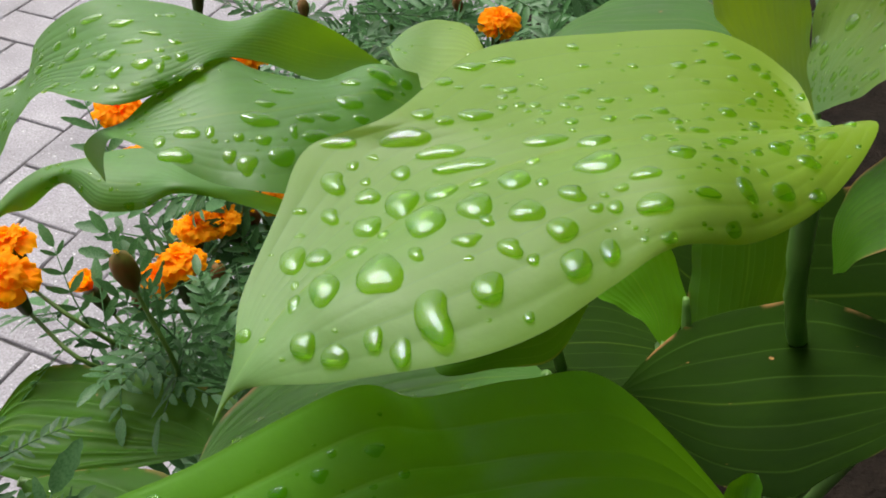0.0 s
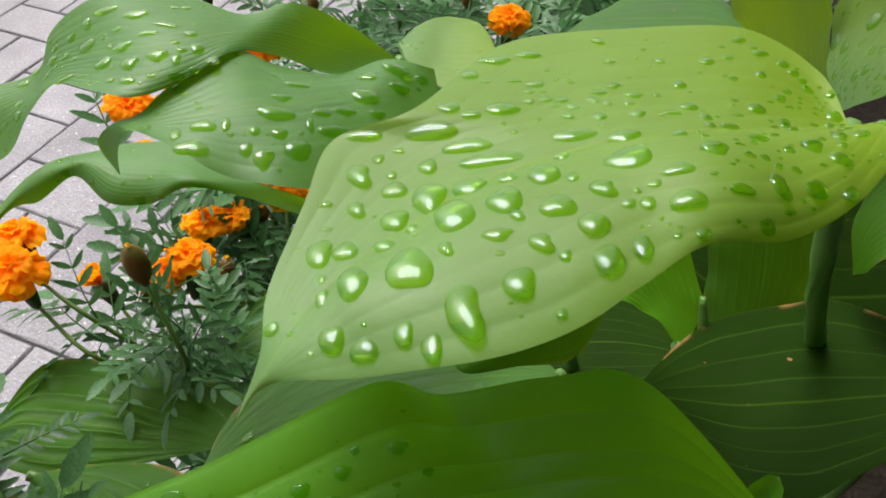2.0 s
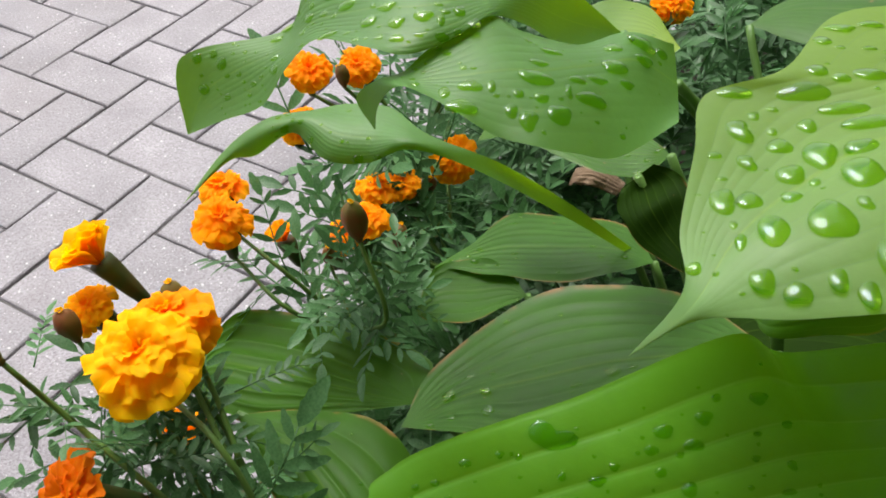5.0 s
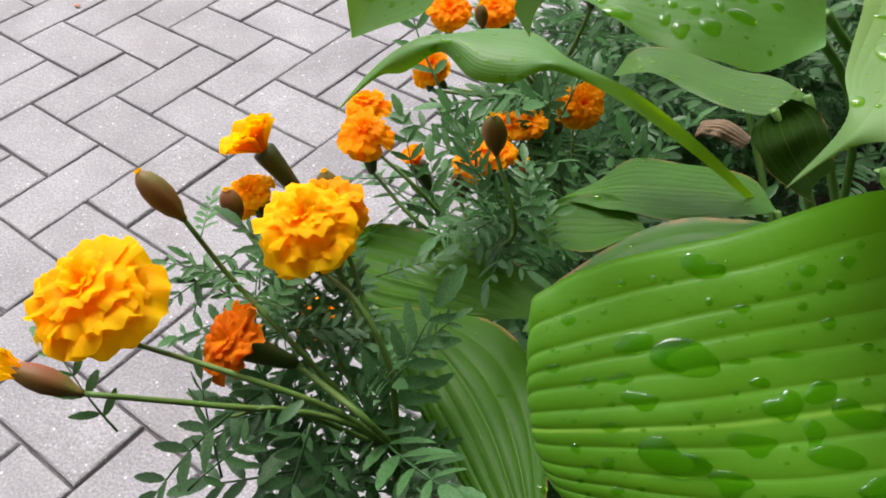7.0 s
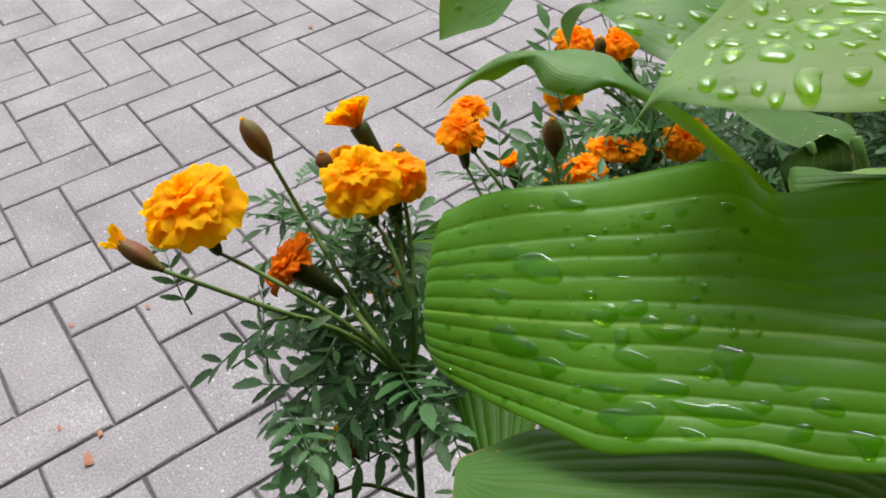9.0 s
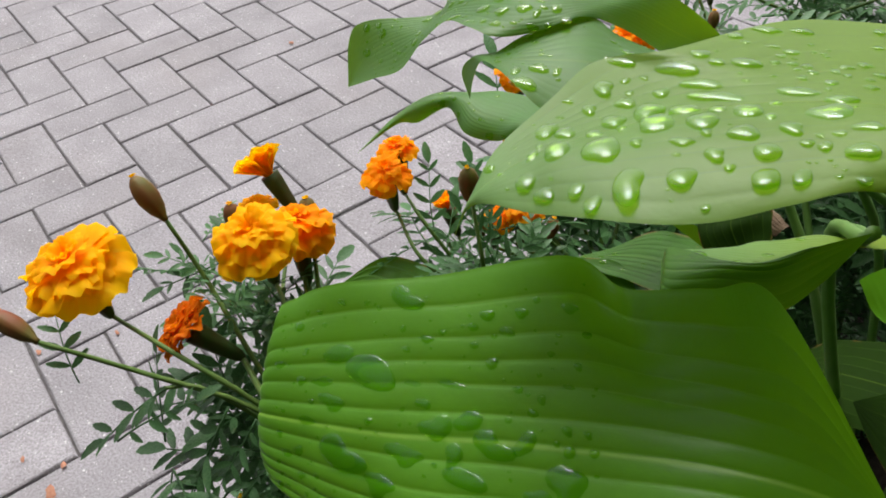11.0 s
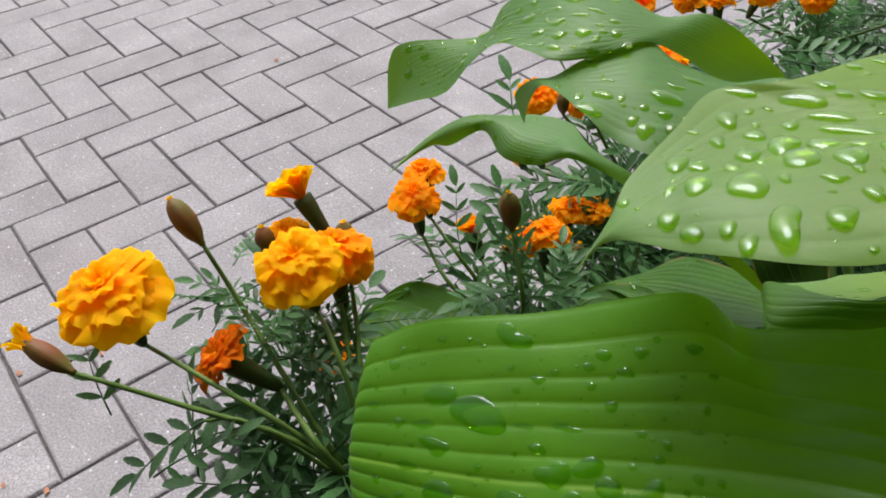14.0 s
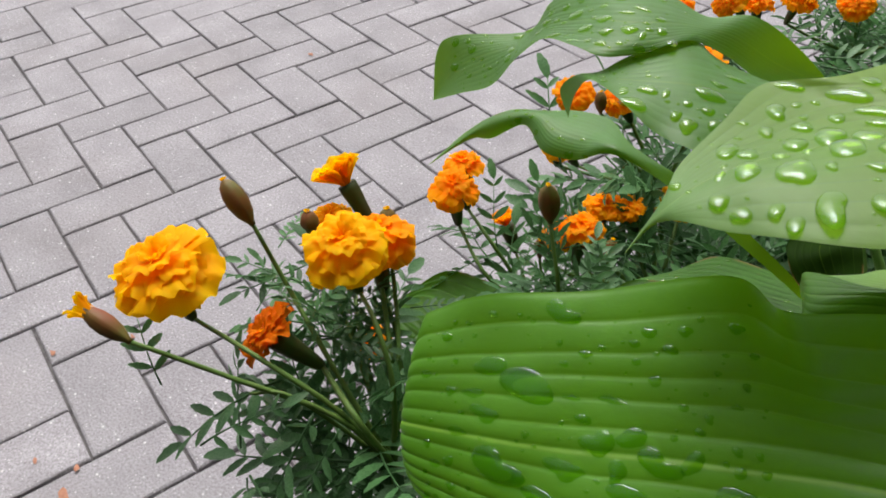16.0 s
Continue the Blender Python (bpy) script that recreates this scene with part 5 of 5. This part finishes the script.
stem(m1, [J, (0.76, 0.16, 0.56), n])
n = bloom(m1, (0.728, 0.172, 0.598), (-0.2, 0.1, 0.9), 0.036, petal_orange, 9)
stem(m1, [J, (0.76, 0.16, 0.55), n])
n = bloom(m1, (0.683, 0.170, 0.584), (-0.2, -0.3, 1.0), 0.022, petal_gold, 13)
stem(m1, [J, (0.735, 0.152, 0.556), n])
n = bloom(m1, (0.715, 0.165, 0.520), (-0.4, -0.5, 0.5), 0.026, petal_orange, 10)
stem(m1, [(0.772, 0.131, 0.47), (0.76, 0.15, 0.49), n])
n = bud(m1, (0.780, 0.091, 0.507), (-0.6, -0.3, 0.6), 0.018, 0.0042, 11, 5)
stem(m1, [(0.772, 0.131, 0.44), (0.772, 0.110, 0.48), n])
n = bud(m1, (0.779, 0.080, 0.486), (-0.3, -0.2, 0.9), 0.018, 0.004, 12, 5)
stem(m1, [(0.772, 0.131, 0.40), (0.772, 0.105, 0.44), n])
fronds(m1, [(0.77, 0.13, 0.25), (0.765, 0.13, 0.39), (0.772, 0.13, 0.50)], 18, 0.020, 21, 0.045, 0.075)
fronds(m1, [(0.772, 0.125, 0.47), (0.782, 0.128, 0.52), (0.775, 0.132, 0.55)], 14, 0.014, 24, 0.04, 0.06)
fronds(m1, [(0.765, 0.135, 0.545), (0.735, 0.140, 0.562), (0.71, 0.130, 0.585)], 44, 0.011, 22, 0.024, 0.042)
fronds(m1, [(0.778, 0.11, 0.52), (0.762, 0.085, 0.52), (0.748, 0.06, 0.57)], 12, 0.008, 23, 0.030, 0.048)

fronds(m1, [(0.782, 0.128, 0.545), (0.778, 0.115, 0.535), (0.772, 0.110, 0.50)], 14, 0.009, 25, 0.045, 0.065)


def frond_along(plant, root, tip, kind, up=(0, 0, 1), wide=1.0):
    """One leaf from its foot to its tip."""
    root, d = Vector(root), Vector(tip) - Vector(root)
    x = d.normalized()
    y = Vector(up).cross(x).normalized()
    m = Matrix((x, y, x.cross(y))).transposed().to_4x4()
    k = d.length / 1.25
    spot("leaf", FRONDS[kind], Matrix.Translation(root) @ m @ Matrix.Diagonal((k, k * wide, k, 1)), plant)


# leaves that hang out of the clump
frond_along(m1, (0.7556, 0.171, 0.5737), (0.7724, 0.2012, 0.5696), 0)
frond_along(m1, (0.781, 0.103, 0.571), (0.791, 0.054, 0.530), 1, (0, -0.5, 1))
frond_along(m1, (0.791, 0.110, 0.566), (0.800, 0.082, 0.540), 2, (0.2, -0.6, 1))
frond_along(m1, (0.762, 0.100, 0.578), (0.745, 0.040, 0.560), 3)
frond_along(m1, (0.759, 0.124, 0.545), (0.770, 0.098, 0.512), 4, (0, -0.7, 1))
frond_along(m1, (0.783, 0.144, 0.545), (0.792, 0.113, 0.510), 5, (0.2, -0.7, 1))
frond_along(m1, (0.740, 0.128, 0.568), (0.705, 0.106, 0.563), 6)
frond_along(m1, (0.745, 0.140, 0.575), (0.716, 0.150, 0.590), 7)
frond_along(m1, (0.742, 0.135, 0.575), (0.748, 0.118, 0.612), 8)
frond_along(m1, (0.785, 0.150, 0.560), (0.800, 0.172, 0.585), 9)
frond_along(m1, (0.770, 0.115, 0.560), (0.730, 0.075, 0.545), 10)
stem(m1, [J, (0.775, 0.100, 0.577), (0.762, 0.085, 0.579)], 0.0012, 0.0007)
# the second clump, beside the arching leaf
m2 = marigold_plant((0.745, 0.31), "marigold with small orange blooms and dark red buds")
foot = Vector((0.745, 0.31, soil_height(0.745, 0.31) - 0.02))
J2 = Vector((0.730, 0.280, 0.48))
stem(m2, [foot, (0.742, 0.30, 0.25), J2], 0.0036, 0.0024)
n = bloom(m2, (0.676, 0.253, 0.563), (0.05, -0.1, 1.0), 0.030, petal_orange, 31, 0.6)
stem(m2, [J2, (0.715, 0.248, 0.522), n])
n = bloom(m2, (0.663, 0.270, 0.566), (-0.2, 0.1, 0.95), 0.024, petal_orange, 32, 0.5)
stem(m2, [J2, (0.700, 0.262, 0.532), n])
n = bud(m2, (0.757, 0.255, 0.608), (-0.1, 0, 1), 0.022, 0.0056, 33)
stem(m2, [J2, (0.775, 0.248, 0.55), n])
n = bloom(m2, (0.676, 0.292, 0.518), (-0.3, -0.1, 0.9), 0.022, petal_orange, 34, 1.0, 0.018, 0, True)
stem(m2, [J2, (0.71, 0.285, 0.48), n])
n = bud(m2, (0.70, 0.30, 0.515), (0, 0, 1), 0.014, 0.004, 35)
stem(m2, [J2, n])
fronds(m2, [(0.745, 0.31, 0.15), (0.735, 0.30, 0.38), (0.722, 0.288, 0.48)], 34, 0.026, 41, 0.040, 0.06)
fronds(m2, [(0.695, 0.265, 0.515), (0.735, 0.272, 0.522), (0.768, 0.272, 0.528)], 24, 0.010, 42, 0.032, 0.05)
for k, tip in enumerate(((0.759, 0.248, 0.498), (0.792, 0.287, 0.516), (0.728, 0.262, 0.535), (0.776, 0.262, 0.505), (0.74, 0.25, 0.51))):
    frond_along(m2, (0.756, 0.276, 0.526), tip, k, (0, -0.4, 1))


def far_clump(x, y, top, blooms, seed, leaves, label):
    """A bushy plant further along the bed; blooms: offsets, sizes and colours."""
    rnd = random.Random(seed)
    plant = marigold_plant((x, y), label)
    z0 = soil_height(x, y)
    stem(plant, [(x, y, z0 - 0.02), (x - 0.01, y, (z0 + top) / 2), (x - 0.02, y, top - 0.08)], 0.0036, 0.0024)
    for i, (bx, by, bz, size, mat) in enumerate(blooms):
        if mat is None:
            n = bud(plant, (bx, by, bz), (rnd.gauss(0, 0.2), rnd.gauss(0, 0.2), 1), 0.016, 0.0045, seed + i)
        else:
            n = bloom(plant, (bx, by, bz), (rnd.gauss(0.1, 0.3), rnd.gauss(-0.2, 0.3), 0.9), size, mat, seed + i)
        stem(plant, [(x - 0.02, y, top - 0.08), Vector((x - 0.02, y, top - 0.06)).lerp(n, 0.6) - Vector((0, 0, 0.01)), n], 0.0019, 0.0012)
    fronds(plant, [(x, y, z0 + 0.02), (x - 0.01, y, (z0 + top) / 2), (x - 0.02, y, top - 0.05)], leaves, 0.045, seed + 50, 0.045, 0.075)
    return plant


G, O, U = petal_gold, petal_orange, None
far_clump(0.76, 0.37, 0.53, [(0.703, 0.333, 0.510, 0.027, O), (0.690, 0.366, 0.504, 0.027, O), (0.701, 0.378, 0.503, 0.022, O), (0.715, 0.418, 0.500, 0.032, O), (0.71, 0.395, 0.50, 0, U), (0.695, 0.32, 0.505, 0.022, O), (0.72, 0.345, 0.505, 0, U)], 60, 290, "bushy marigold with deep orange blooms")
far_clump(0.69, 0.45, 0.55, [(0.619, 0.400, 0.548, 0.029, O), (0.644, 0.401, 0.560, 0, U), (0.588, 0.415, 0.485, 0.026, O), (0.565, 0.441, 0.460, 0.03, O), (0.640, 0.425, 0.545, 0.028, O), (0.71, 0.42, 0.60, 0.03, O)], 70, 290, "tall marigold with orange blooms behind the hosta")
far_clump(0.66, 0.62, 0.54, [(0.567, 0.556, 0.552, 0.034, O), (0.572, 0.622, 0.540, 0.03, O), (0.565, 0.674, 0.52, 0.032, O), (0.63, 0.60, 0.53, 0, U)], 80, 290, "marigold bush further along the bed")
far_clump(0.78, 0.66, 0.52, [(0.780, 0.645, 0.517, 0.032, O), (0.72, 0.70, 0.50, 0, U)], 90, 290, "dark green marigold bush with one orange bloom")
far_clump(0.62, 0.80, 0.52, [(0.569, 0.735, 0.508, 0.034, O), (0.60, 0.78, 0.50, 0.034, O), (0.66, 0.84, 0.5, 0.03, O)], 100, 290, "marigold bush with orange blooms at the far end")
far_clump(0.92, 0.80, 0.50, [(0.95, 0.84, 0.50, 0.036, O)], 110, 290, "dense marigold foliage behind the hostas")
far_clump(0.80, 0.98, 0.48, [(0.78, 0.95, 0.47, 0.036, O)], 120, 290, "dense marigold foliage at the far end of the bed")
far_clump(0.56, 1.00, 0.46, [(0.54, 0.97, 0.46, 0.036, O), (0.60, 1.02, 0.45, 0.034, O)], 130, 290, "marigold bush at the end of the bed")

# a withered leaf between the stalks
bm = Blade(([(0.79, 0.43, 0.50), (0.80, 0.43, 0.505), (0.82, 0.435, 0.50)], [(0.79, 0.44, 0.506), (0.805, 0.442, 0.51), (0.822, 0.442, 0.505)], [(0.79, 0.45, 0.498), (0.80, 0.452, 0.50), (0.82, 0.45, 0.498)]), 10, 0.002, 0.004).bmesh(16, 40)
tagged(part("withered_leaf", bm, wilt_mat), "dry brown crumpled leaf under the hostas", "leaf")

# a young shoot at the foot of the hosta
bm = bmesh.new()
tube(bm, [(0.99, 0.31, 0.50), (0.982, 0.297, 0.60), (0.977, 0.299, 0.628)], 0.0036, 0.0012)
tagged(part("hosta_shoot", bm, petiole_mat), "small pale green shoot between the leaves", "shoot")

# dry scraps on the paving
rnd = random.Random(8)
for x, y, s in ((0.235, -0.045, 0.016), (0.205, -0.02, 0.008), (0.16, -0.06, 0.006), (-0.02, 0.01, 0.008), (0.02, 0.115, 0.007), (-0.62, 0.75, 0.01)):
    bm = bmesh.new()
    ring = [bm.verts.new((x + s * math.cos(k * 0.9) * rnd.uniform(0.5, 1.1), y + s * 0.6 * math.sin(k * 0.9) * rnd.uniform(0.5, 1.1), 0.002 + rnd.uniform(0, 0.3) * s)) for k in range(7)]
    mid = bm.verts.new((x, y, 0.002 + 0.35 * s))
    for k in range(7):
        bm.faces.new((ring[k], ring[(k + 1) % 7], mid))
    tagged(part("dry_scrap", bm, scrap_mat), "reddish brown scrap of a dry leaf on the paving", "leaf scrap", "dry scraps on the paving")

# ---- pavers, nearest first ----
pavement = tagged(new("pavement"), "grey concrete block paving laid in herringbone", "pavement", kind="structure")
blocks = [paver_block(k) for k in range(6)]
rnd = random.Random(5)
rest = []
near = sorted(herringbone(), key=lambda s: math.hypot(s[0] + 0.35, s[1] - 0.6))
placed = 0
for x, y, turn in near:
    if x > 0.72 - 0.12 * max(0, y - 0.4) or math.hypot(x, y - 0.6) > 4.5:
        continue
    m = pose(x, y, rnd.gauss(0, 0.0007), rnd.gauss(0, 0.25), rnd.gauss(0, 0.25), turn + rnd.gauss(0, 0.35)) @ Matrix.Diagonal((rnd.uniform(0.988, 1.0), rnd.uniform(0.982, 1.0), 1, 1))
    if placed < 300:
        spot("paver", blocks[rnd.randrange(6)], m, pavement)
        placed += 1
    else:
        rest.append(m)
verts, faces = [], []
for m in rest:
    k = len(verts)
    block = blocks[rnd.randrange(6)]
    verts += [tuple(m @ v.co) for v in block.vertices]
    faces += [tuple(k + i for i in f.vertices) for f in block.polygons]
me = bpy.data.meshes.new("far_pavers")
me.from_pydata(verts, [], faces)
me.materials.append(paver_mat)
o = new("far_pavers", me)
o.parent = pavement
tagged(o, kind="stuff")
